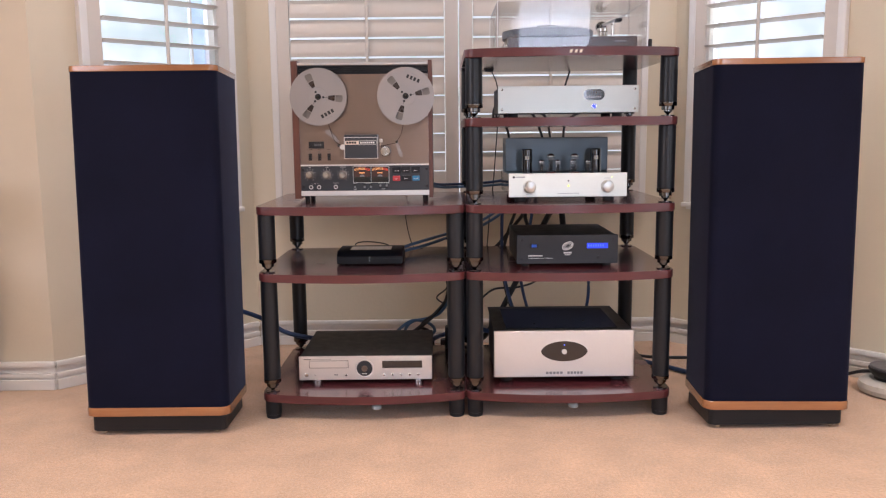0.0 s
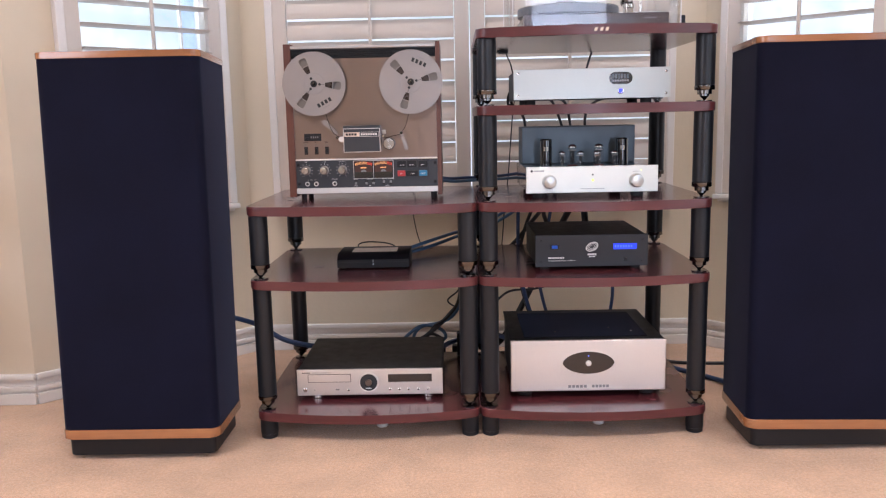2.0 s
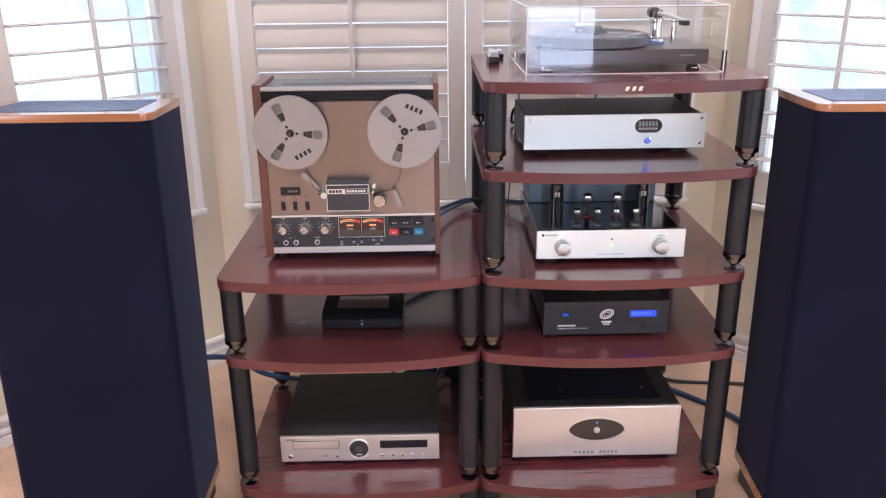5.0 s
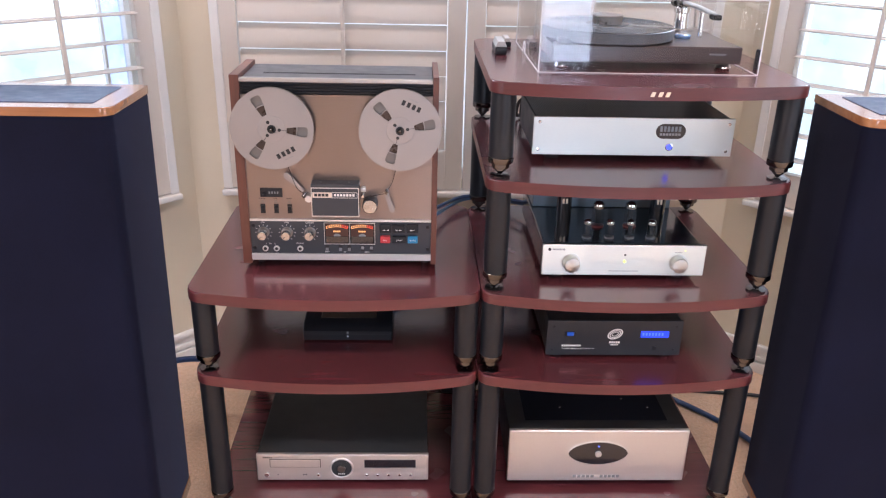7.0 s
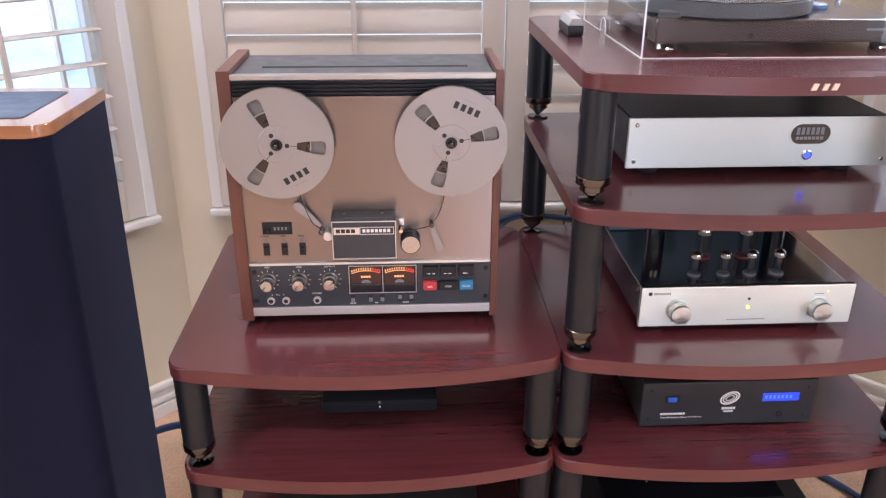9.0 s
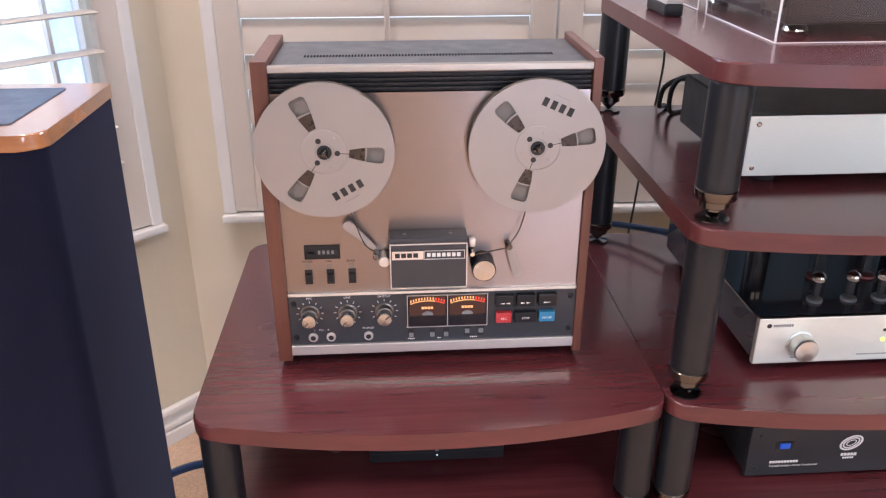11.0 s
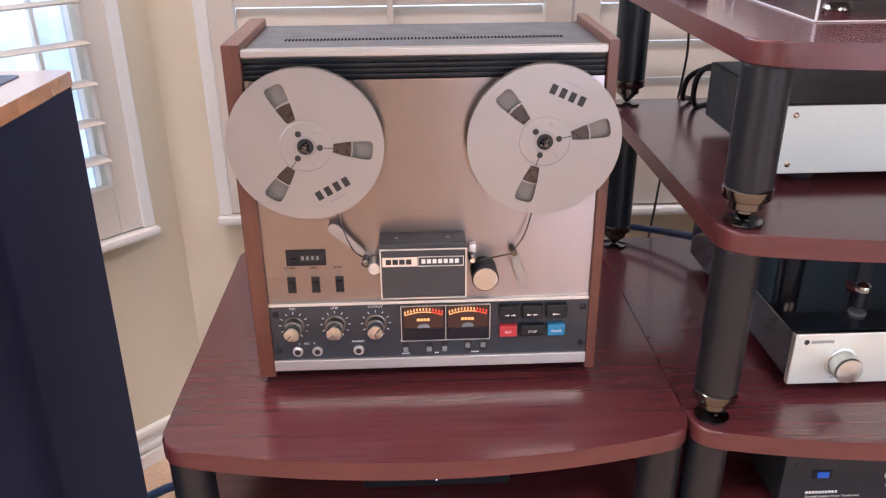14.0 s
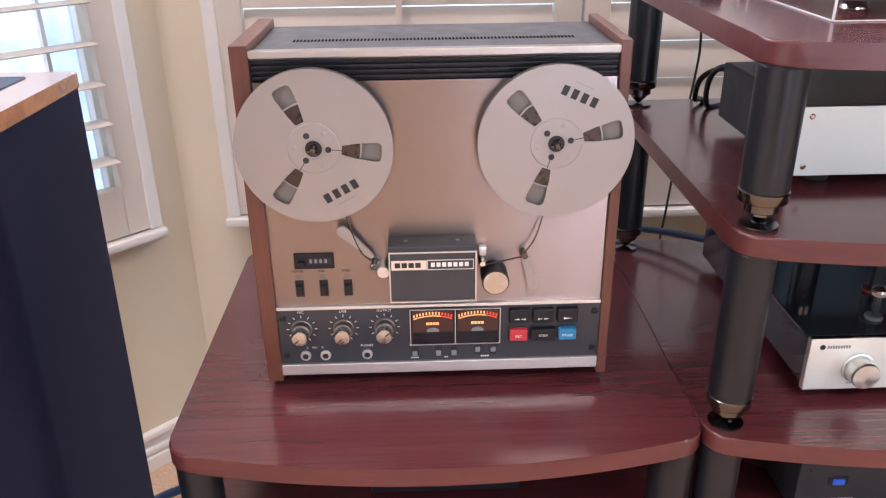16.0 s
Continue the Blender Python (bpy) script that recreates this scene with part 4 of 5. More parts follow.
    for i, (x, up) in enumerate(((-0.2840, 0), (-0.2535, 0), (-0.2335, 0), (-0.2030, 1), (-0.1830, 1))):
        sl = part("slide_switch", box(B(), x - 0.0042, x + 0.0042, yc - 0.0006, yc, 0.7150, 0.7300), INK, ctl, "small slide switch")
        z = 0.7165 + 0.004 * up
        part("slider", box(B(), x - 0.0032, x + 0.0032, yc - 0.004, yc - 0.0006, z, z + 0.0065, 0.0006), GREYKEY, sl)
    for p0, p1, n in ((-0.2905, -0.2775, 5), (-0.2530, -0.2340, 6), (-0.2095, -0.1945, 5), (-0.1910, -0.1740, 6)):
        bars(ctl, p0, p1, yc - 0.0001, 0.7312, 0.7328, n, WHITEINK)
    for p0, p1, n in ((-0.2890, -0.2785, 4), (-0.2460, -0.2405, 2), (-0.1985, -0.1875, 4)):
        bars(ctl, p0, p1, yc - 0.0001, 0.7118, 0.7134, n, WHITEINK)
    for x in (a + 0.007, b - 0.007):
        for z in (0.7755, 0.7215):
            part("screw", lathe(B(), (x, yc, z), [(0.0042, 0), (0.0042, -0.0015), (0.003, -0.0025)], "y", 16), BLACK, ctl)

    seat(d, 0.0015, 0.0, 0.007)


tape_deck()


# ---- components on the shelves ----
BLUELED = glow("blue_indicator", (0.05, 0.07, 1.0), 3.0)
BLUELCD = glow("blue_display", (0.035, 0.075, 0.90), 1.1)
GREENLED = glow("yellow_green_indicator", (0.75, 0.95, 0.10), 2.2)
WHITELED = glow("white_indicator", (0.8, 0.9, 1.0), 3.0)


def feet(t, x0, x1, y0, y1, z0, z1, r, mat=RUBBER, segs=20):
    for x in (x0, x1):
        for y in (y0, y1):
            part("foot", lathe(B(), (x, y, z0), [(r * 0.92, 0.0003), (r, 0.002), (r, z1 - z0)], segs=segs), mat, t)


def screws(p, pts, y, r=0.0035, mat=CHROME):
    for x, z in pts:
        part("screw", lathe(B(), (x, y, z), [(r, 0), (r, -0.0008), (r * 0.6, -0.0016)], "y", 14), mat, p)


def cd_player():
    t = thing("cd_player", (-0.26, 2.65, 0.077), "silver-fronted disc player with graphite lid on lowest shelf", "disc player")
    x0, x1, yf = -0.477, -0.043, 2.472
    case = part("case", box(B(), x0 + 0.002, x1 - 0.002, yf + 0.010, 2.83, 0.094, 0.169, 0.002), GRAPHITE, t, "graphite painted steel case")
    f = part("front_panel", box(B(), x0, x1, yf, yf + 0.010, 0.092, 0.171, 0.002), SATIN, t, "satin aluminium front panel")
    part("tray_recess", box(B(), -0.4435, -0.3155, yf - 0.0006, yf + 0.001, 0.1325, 0.1575), INK, f)
    part("disc_tray", box(B(), -0.4420, -0.3170, yf - 0.002, yf - 0.0002, 0.1340, 0.1560, 0.0006), SATIN, f, "aluminium disc tray")
    ring = part("dial_ring", lathe(B(), (-0.2630, yf, 0.1310), [(0.0300, 0.001), (0.0300, -0.002), (0.0285, -0.003), (0.0265, -0.002)], "y", 48), SATIN, f, "chrome ring round a dark dial")
    part("dial_face", lathe(B(), (-0.2630, yf - 0.0015, 0.1310), [(0.0256, 0), (0.0256, -0.001)], "y", 40), GRAPHITE, ring)
    part("dial_knob", lathe(B(), (-0.2630, yf - 0.0025, 0.1310), [(0.0100, 0), (0.0100, -0.005), (0.0090, -0.006), (0.0004, -0.006)], "y", 32), SKIRT, ring)
    bars(ring, -0.2720, -0.2540, yf - 0.0027, 0.1120, 0.1150, 4, WHITEINK)
    part("display", box(B(), -0.2055, -0.0755, yf - 0.001, yf + 0.001, 0.1310, 0.1550, 0.0004), BLACKGLOSS, f, "black display window")
    part("power_button", lathe(B(), (-0.4520, yf, 0.1100), [(0.0062, 0), (0.0062, -0.003), (0.005, -0.0035)], "y", 20), CHROME, f)
    for x in (-0.3230, -0.2000, -0.1720, -0.1440, -0.1160, -0.0880):
        part("button", lathe(B(), (x, yf, 0.1090), [(0.0038, 0), (0.0038, -0.002), (0.0028, -0.0026)], "y", 16), CHROME, f)
    bars(f, -0.4600, -0.4350, yf - 0.0001, 0.1605, 0.1635, 5, INK, "maker_mark")
    bars(f, -0.4300, -0.3700, yf - 0.0001, 0.1612, 0.1625, 14, GREYKEY)
    bars(f, -0.4260, -0.4220, yf - 0.0001, 0.1080, 0.1110, 2, GREYKEY)
    bars(f, -0.3620, -0.3500, yf - 0.0001, 0.1075, 0.1120, 3, GREYKEY)
    feet(t, x0 + 0.055, x1 - 0.045, yf + 0.035, 2.79, 0.077, 0.094, 0.017, CHROME, 28)
    seat(t, 0.0, 0.001, 0.008)


def streamer():
    t = thing("music_streamer", (-0.244, 2.60, 0.465), "small black box with sloped top on the middle shelf", "streamer")
    x0, x1, y0, y1 = -0.352, -0.136, 2.536, 2.690
    bm = B()
    prism(bm, [(y0, 0.469), (y1, 0.469), (y1, 0.509), (y0 + 0.020, 0.509), (y0, 0.493)], x0, x1, 0.002)
    bmesh.ops.rotate(bm, verts=bm.verts, cent=(0, 0, 0), matrix=Matrix(((0, 0, 1), (1, 0, 0), (0, 1, 0))))
    b = part("body", bm, BLACK, t)
    part("groove", box(B(), x0 - 0.0004, x1 + 0.0004, y0 - 0.0006, y0 + 0.010, 0.4850, 0.4862), INK, b)
    part("glass_panel", box(B(), -0.312, -0.176, y0 + 0.040, y1 - 0.034, 0.509, 0.5102, 0.0005), BLACKGLOSS, b, "glossy panel let into the top")
    part("indicator", lathe(B(), (-0.2440, y0 - 0.0002, 0.4795), [(0.0012, 0), (0.0010, -0.0006)], "y", 10), WHITELED, b)
    bars(b, -0.2465, -0.2415, y0 - 0.0001, 0.4870, 0.4925, 1, GREYKEY, "maker_mark", 0.1)
    feet(t, x0 + 0.02, x1 - 0.02, y0 + 0.02, y1 - 0.02, 0.465, 0.470, 0.009)
    seat(t, 0.0, 0.0, 0.004)


def power_conditioner():
    t = thing("power_conditioner", (0.387, 2.60, 0.465), "dark grey power unit with small blue display", "power unit")
    x0, x1, yf = 0.227, 0.548, 2.443
    part("case", box(B(), x0 + 0.003, x1 - 0.003, yf + 0.008, 2.765, 0.477, 0.5655, 0.002), GRAPHITE, t, "graphite steel case")
    f = part("front_panel", box(B(), x0, x1, yf, yf + 0.008, 0.476, 0.568, 0.0015), paint("dark_anodised_front", (0.018, 0.0195, 0.0235), 0.42, vary=0.1, spec=0.4), t, "dark grey anodised front panel")
    screws(f, ((0.243, 0.552), (0.243, 0.492), (0.532, 0.552), (0.532, 0.492)), yf, 0.0032, BLACK)
    part("rocker_bezel", box(B(), 0.2680, 0.2960, yf - 0.0015, yf, 0.5270, 0.5410, 0.0005), BLACK, f)
    part("rocker_switch", box(B(), 0.2740, 0.2900, yf - 0.004, yf - 0.001, 0.5295, 0.5385, 0.001), glow("blue_rocker", (0.03, 0.13, 0.65), 0.45), f, "blue lit rocker switch")
    part("display", box(B(), 0.4490, 0.5160, yf - 0.0012, yf, 0.5245, 0.5415, 0.0004), BLUELCD, f, "blue lit display")
    bars(f, 0.4530, 0.5060, yf - 0.0011, 0.5300, 0.5370, 7, glow("pale_blue_digits", (0.10, 0.19, 1.0), 1.4), "digits", 0.45)
    part("push_button", lathe(B(), (0.4850, yf, 0.4960), [(0.0055, 0), (0.0055, -0.003), (0.0045, -0.0035)], "y", 20), BLACK, f)
    # coiled ring emblem, drawn as three tilted ovals
    for k, (rx, rz) in enumerate(((0.0190, 0.0125), (0.0140, 0.0088), (0.0085, 0.0048))):
        def oval(sx, sz, n=36):
            out = []
            for i in range(n):
                u, w = sx * math.cos(2 * math.pi * i / n), sz * math.sin(2 * math.pi * i / n)
                out.append((0.3885 + u * 0.89 - w * 0.45, 0.5330 + u * 0.45 + w * 0.89))
            return out
        part("emblem", plate(B(), oval(rx, rz), [oval(rx * 0.84, rz * 0.80)], yf - 0.0006, yf + 0.0002), WHITEINK, f)
    bars(f, 0.3760, 0.4020, yf - 0.0002, 0.5085, 0.5135, 5, WHITEINK, "maker_mark", 0.2)
    bars(f, 0.3800, 0.3980, yf - 0.0002, 0.5030, 0.5060, 5, WHITEINK, "maker_mark", 0.25)
    bars(f, 0.2640, 0.3100, yf - 0.0002, 0.5000, 0.5040, 10, WHITEINK)
    lettering("print", "Toroidal Isolation Power Transformer", (0.2640, yf - 0.0003, 0.4942), 0.0050, WHITEINK, f, depth=0.0001, align="LEFT")
    feet(t, x0 + 0.03, x1 - 0.03, yf + 0.03, 2.74, 0.465, 0.478, 0.014)
    seat(t, 0.003, 0.014, 0.004)


def power_amplifier():
    t = thing("power_amplifier", (0.385, 2.65, 0.077), "heavy black amplifier with thick silver front on lowest shelf", "amplifier")
    x0, x1, yf = 0.157, 0.612, 2.453
    b = part("case", box(B(), x0 + 0.006, x1 - 0.006, yf + 0.012, 2.840, 0.098, 0.243, 0.002), BLACK, t)
    part("lid", box(B(), x0 + 0.002, x1 - 0.002, yf + 0.0122, 2.842, 0.2432, 0.2485, 0.001), GRAPHITE, b, "dark steel lid")
    part("vent_panel", box(B(), x0 + 0.045, x1 - 0.045, yf + 0.050, 2.800, 0.2485, 0.2497), cloth("fine_black_mesh", (0.006, 0.006, 0.008), 500), b, "sunken black mesh")
    for x, y in ((0.30, 2.56), (0.47, 2.60), (0.53, 2.56)):
        part("lid_screw", lathe(B(), (x, y, 0.2497), [(0.0028, 0), (0.002, 0.0012)], segs=10), CHROME, b)
    f = part("front_panel", box(B(), x0, x1, yf, yf + 0.012, 0.098, 0.2525, 0.003, 3), SATIN, t, "thick satin aluminium front")
    def oval(rx, rz, n=56):
        return [(0.3850 + rx * math.cos(2 * math.pi * i / n), 0.1845 + rz * math.copysign(abs(math.sin(2 * math.pi * i / n)) ** 1.15, math.sin(2 * math.pi * i / n))) for i in range(n)]
    ov = part("oval_plate", plate(B(), oval(0.0755, 0.0340), [], yf - 0.0015, yf + 0.0005), BLACKGLOSS, f, "black oval badge")
    part("oval_rim", plate(B(), oval(0.0775, 0.0360), [oval(0.0752, 0.0337)], yf - 0.0022, yf + 0.0003), SATIN, ov)
    part("power_button", lathe(B(), (0.3850, yf - 0.0015, 0.1835), [(0.0082, 0), (0.0082, -0.004), (0.0070, -0.005), (0.0003, -0.0052)], "y", 28), SATIN, ov, "round silver button")
    part("indicator", lathe(B(), (0.3850, yf - 0.0015, 0.2055), [(0.0022, 0), (0.0018, -0.0010)], "y", 12), glow("dim_blue_indicator", (0.12, 0.2, 1.0), 2.0), ov)
    for p0, p1, n in ((0.3265, 0.3835, 5), (0.3960, 0.4480, 5)):
        bars(f, p0, p1, yf - 0.0001, 0.1085, 0.1165, n, GREYKEY, "maker_mark", 0.25)
    feet(t, x0 + 0.045, x1 - 0.045, yf + 0.05, 2.79, 0.077, 0.100, 0.022)
    seat(t, 0.0, 0.009, 0.008)


def small_tube(t, x, y, z, r, h, socket, name="vacuum_tube"):
    """A glass valve with plates inside and a silvered top."""
    v = part(name, lathe(B(), (x, y, z), [(r * 1.08, 0), (r * 1.12, 0.001), (r * 1.08, 0.004), (r * 0.9, 0.0045)], segs=20), socket, t, "glass valve in its socket")
    part("plates", box(B(), x - r * 0.42, x + r * 0.42, y - r * 0.28, y + r * 0.28, z + 0.008, z + h * 0.70, 0.0006), GRAPHITE, v)
    part("mica", lathe(B(), (x, y, z + h * 0.70), [(r * 0.8, 0), (r * 0.8, 0.0008)], segs=16), CREAM, v)
    part("envelope", lathe(B(), (x, y, z), [(r, 0.006), (r, h * 0.80), (r * 0.93, h * 0.88), (r * 0.60, h * 0.95), (r * 0.18, h * 0.98), (r * 0.10, h)], segs=24), TUBEGLASS, v)
    part("getter", lathe(B(), (x, y, z), [(r * 0.95, h * 0.81), (r * 0.90, h * 0.87), (r * 0.57, h * 0.94), (r * 0.2, h * 0.965)], segs=24), CHROME, v, "silvered top")


def tube_preamp():
    t = thing("tube_amplifier", (0.387, 2.62, 0.677), "valve amplifier with silver front and glossy dark deck", "amplifier")
    x0, x1, yf = 0.2030, 0.5725, 2.441
    f = part("front_panel", box(B(), x0, x1, yf, yf + 0.010, 0.689, 0.763, 0.0015), SILVER, t, "brushed aluminium front panel")
    DECK = paint("dark_blue_lacquer", (0.010, 0.016, 0.026), 0.06, vary=0.15, coat=1.0)
    part("chassis", box(B(), x0 + 0.004, x1 - 0.004, yf + 0.010, 2.840, 0.690, 0.7565, 0.003, 3), DECK, t, "glossy dark blue chassis")
    # dark cover lightened: the room's blue-grey reflection is put into its colour
    cov = part("transformer_cover", box(B(), 0.2130, 0.5640, 2.705, 2.832, 0.7568, 0.8720, 0.003, 3), paint("room_reflection_lacquer", (0.15, 0.19, 0.22), 0.46, 0.35, vary=0.05, coat=0.0), t, "tall glossy transformer cover")
    for x in (0.2680, 0.5110):
        k = part("control_knob", lathe(B(), (x, yf, 0.7210), [(0.0205, 0), (0.0205, -0.002), (0.0180, -0.003), (0.0178, -0.020), (0.0165, -0.0225), (0.0100, -0.0235), (0.0004, -0.0238)], "y", 40), SPUNSILVER, f, "turned aluminium knob")
    part("indicator", lathe(B(), (0.3895, yf, 0.7235), [(0.0030, 0), (0.0030, -0.0012), (0.002, -0.0018)], "y", 16), GREENLED, f, "yellow-green power light")
    part("sensor", lathe(B(), (0.3895, yf, 0.7390), [(0.0026, 0), (0.0022, -0.0010)], "y", 14), INK, f)
    part("indicator", lathe(B(), (0.5250, yf, 0.7500), [(0.0014, 0), (0.0010, -0.0008)], "y", 10), GREENLED, f)
    part("emblem", lathe(B(), (0.2185, yf, 0.7515), [(0.0036, 0.0002), (0.0036, -0.0003)], "y", 18), INK, f)
    bars(f, 0.2245, 0.2540, yf - 0.0001, 0.7495, 0.7535, 9, GREYKEY, "maker_mark", 0.3)
    bars(f, 0.3560, 0.4230, yf - 0.0001, 0.6990, 0.7008, 20, GREYKEY)
    bars(f, 0.2580, 0.2780, yf - 0.0001, 0.6975, 0.6993, 6, GREYKEY)
    bars(f, 0.5020, 0.5190, yf - 0.0001, 0.7455, 0.7470, 6, GREYKEY)
    RED = paint("dark_red_valve_base", (0.16, 0.02, 0.015), 0.3)
    for x in (0.3120, 0.3640, 0.4110, 0.4600):
        small_tube(t, x, 2.501, 0.7565, 0.0102, 0.048, GREYKEY)
    for x in (0.3515, 0.4290):
        small_tube(t, x, 2.575, 0.7565, 0.0140, 0.066, RED)
    for x in (0.2790, 0.5080):
        cp = part("capacitor_can", lathe(B(), (x, 2.628, 0.7565), [(0.0182, 0), (0.0182, 0.075), (0.0165, 0.0785), (0.0130, 0.079), (0.0125, 0.0765)], segs=32), BLACKGLOSS, t, "tall glossy black can")
        bars(cp, x - 0.008, x + 0.008, 2.6095, 0.8000, 0.8120, 2, GOLDINK, "print_bar", 0.4)
    feet(t, x0 + 0.04, x1 - 0.05, yf + 0.04, 2.80, 0.673, 0.691, 0.018)
    seat(t, 0.001, 0.0085, 0.004)


def phono_preamp():
    t = thing("phono_preamp", (0.398, 2.66, 0.936), "ribbed dark chassis with brushed silver front panel", "preamplifier")
    x0, x1, yf = 0.1755, 0.6205, 2.526
    c = part("case", box(B(), x0 + 0.004, x1 - 0.004, yf + 0.007, 2.792, 0.947, 1.0265, 0.001), GRAPHITE, t, "dark grey steel case")
    shared = None
    for i in range(104):
        if shared is None:
            bm = B()
            box(bm, -0.0011, 0.0011, yf + 0.012, 2.786, 0, 0.0016)
            bmesh.ops.translate(bm, verts=bm.verts, vec=(0, -t.location.y, 0))
            shared = mesh_of("rib", bm, RIBS)
        ob = new("rib", shared)
        ob.location = (x0 + 0.010 + i * 0.00412 - t.location.x, 0, 1.0265 - t.location.z)
        ob.parent = c
    f = part("front_panel", box(B(), x0, x1, yf, yf + 0.007, 0.945, 1.0300, 0.001), SILVER, t, "brushed aluminium front panel")
    screws(f, ((0.1885, 1.0185), (0.1880, 0.9570), (0.6080, 1.0185), (0.6080, 0.9570)), yf)
    def stadium(rx, rz, n=14):
        pts = []
        for sgn, base in ((1, -90), (-1, 90)):
            for i in range(n + 1):
                a = radians(base + 180 * i / n)
                pts.append((0.4790 + sgn * (rx - rz) + rz * math.cos(a), 1.0010 + rz * math.sin(a)))
        return pts
    o = part("badge", plate(B(), stadium(0.0335, 0.0170), [], yf - 0.0010, yf + 0.0005), BLACKGLOSS, f, "black rounded name badge")
    part("badge_rim", plate(B(), stadium(0.0350, 0.0185), [stadium(0.0333, 0.0168)], yf - 0.0016, yf + 0.0003), SILVER, o)
    bars(o, 0.4550, 0.5040, yf - 0.0011, 1.0000, 1.0120, 6, GREYKEY, "maker_mark", 0.35)
    bars(o, 0.4555, 0.5030, yf - 0.0011, 0.9915, 0.9965, 7, REELGREY, "model_mark", 0.25)
    rg = part("button_ring", lathe(B(), (0.4790, yf, 0.9655), [(0.0085, 0), (0.0085, -0.0015), (0.0068, -0.0020)], "y", 28), CHROME, f)
    part("indicator", lathe(B(), (0.4790, yf - 0.001, 0.9655), [(0.0062, 0), (0.0056, -0.0028), (0.003, -0.0040)], "y", 24), BLUELED, rg, "bright blue round light")
    feet(t, x0 + 0.05, x1 - 0.06, yf + 0.04, 2.75, 0.9285, 0.948, 0.016)
    seat(t, 0.0, -0.006, 0.009)


cd_player()
streamer()
power_conditioner()
power_amplifier()
tube_preamp()
phono_preamp()


# ---- top shelf ----
def turntable():
    t = thing("turntable", (0.40, 2.68, 1.136), "belt-drive turntable with dark plinth, platter and silver arm", "turntable")
    DARK = wood("dark_stained_plinth", (0.032, 0.018, 0.018), (0.058, 0.034, 0.033), "x", 1.0, 0.28, 0.4)
    PLAT = paint("dark_acrylic_platter", (0.075, 0.078, 0.088), 0.38, vary=0.08)
    part("plinth", box(B(), 0.198, 0.606, 2.522, 2.842, 1.150, 1.186, 0.003), DARK, t, "dark stained plinth")
    for x in (0.225, 0.578):
        for y in (2.550, 2.815):
            part("foot", lathe(B(), (x, y, 1.1362), [(0.015, 0), (0.017, 0.003), (0.012, 0.014)], segs=24), CHROME, t, "bright turned foot")
    cx, cy = 0.338, 2.648
    pl = part("platter", lathe(B(), (cx, cy, 1.188), [(0.142, 0), (0.148, 0.003), (0.1485, 0.0235), (0.147, 0.025)], segs=96), PLAT, t, "thick dark grey platter")
    rec = [(0.1475, 1.2132), (0.1480, 1.2142), (0.146, 1.2148)]
    r = 0.1445
    while r > 0.062:
        rec += [(r, 1.2150), (r - 0.0006, 1.2147)]
        r -= 0.0016
    rec += [(0.052, 1.2146), (0.050, 1.2149)]
    part("record", lathe(B(), (cx, cy, 0), rec, segs=96), paint("black_vinyl", (0.010, 0.010, 0.011), 0.16, vary=0.1, coat=0.5), t, "black record on the platter")
    part("record_label", lathe(B(), (cx, cy, 1.2150), [(0.049, 0), (0.049, 0.0004)], segs=48), GREYTOP, t)
    part("record_clamp", lathe(B(), (cx, cy, 1.2155), [(0.030, 0), (0.032, 0.001), (0.0335, 0.016), (0.0345, 0.0175), (0.0335, 0.0205), (0.028, 0.021), (0.027, 0.0195)], segs=48), paint("brushed_clamp", (0.42, 0.40, 0.39), 0.3, 1.0), t, "turned metal record clamp")
    part("motor_pulley", lathe(B(), (0.232, 2.560, 1.186), [(0.021, 0), (0.021, 0.009), (0.019, 0.011), (0.012, 0.0112), (0.012, 0.013)], segs=32), GREYTOP, t, "low grey motor cap")
    # arm
    ax, ay = 0.545, 2.775
    base = part("arm_base", lathe(B(), (ax, ay, 1.186), [(0.030, 0), (0.030, 0.006), (0.018, 0.008), (0.016, 0.042), (0.020, 0.044), (0.020, 0.054), (0.012, 0.058)], segs=32), CHROME, t, "bright tonearm pillar")
    part("bearing_yoke", box(B(), ax - 0.012, ax + 0.012, ay - 0.010, ay + 0.010, 1.242, 1.262, 0.004, 3), GUNMETAL, base)
    part("arm_tube", tube(B(), [(ax, ay + 0.03, 1.252), (ax, ay, 1.252), (ax + 0.006, ay - 0.09, 1.251), (ax + 0.012, ay - 0.19, 1.246)], 0.0052, 14), SATIN, t, "slim silver tonearm")
    part("counterweight", lathe(B(), (ax, ay + 0.024, 1.252), [(0.014, 0), (0.016, 0.002), (0.016, 0.026), (0.014, 0.028)], "y", 28), GUNMETAL, t)
    part("headshell", box(B(), ax + 0.003, ax + 0.021, ay - 0.212, ay - 0.180, 1.236, 1.247, 0.002), BLACK, t, "black cartridge")
    part("arm_rest", lathe(B(), (ax + 0.012, ay - 0.110, 1.186), [(0.005, 0), (0.005, 0.052), (0.007, 0.054), (0.007, 0.060)], segs=16), CHROME, t)
    part("level_bubble", lathe(B(), (0.515, 2.655, 1.186), [(0.017, 0), (0.018, 0.002), (0.018, 0.007), (0.016, 0.009)], segs=28), paint("pale_blue_level", (0.25, 0.40, 0.70), 0.08, vary=0.05, coat=1.0), t, "small blue spirit level")
    bars(t, 0.535, 0.572, 2.5214, 1.1690, 1.1725, 8, GREYKEY, "maker_mark", 0.25)
    seat(t, 0.009, 0.010, 0.005)


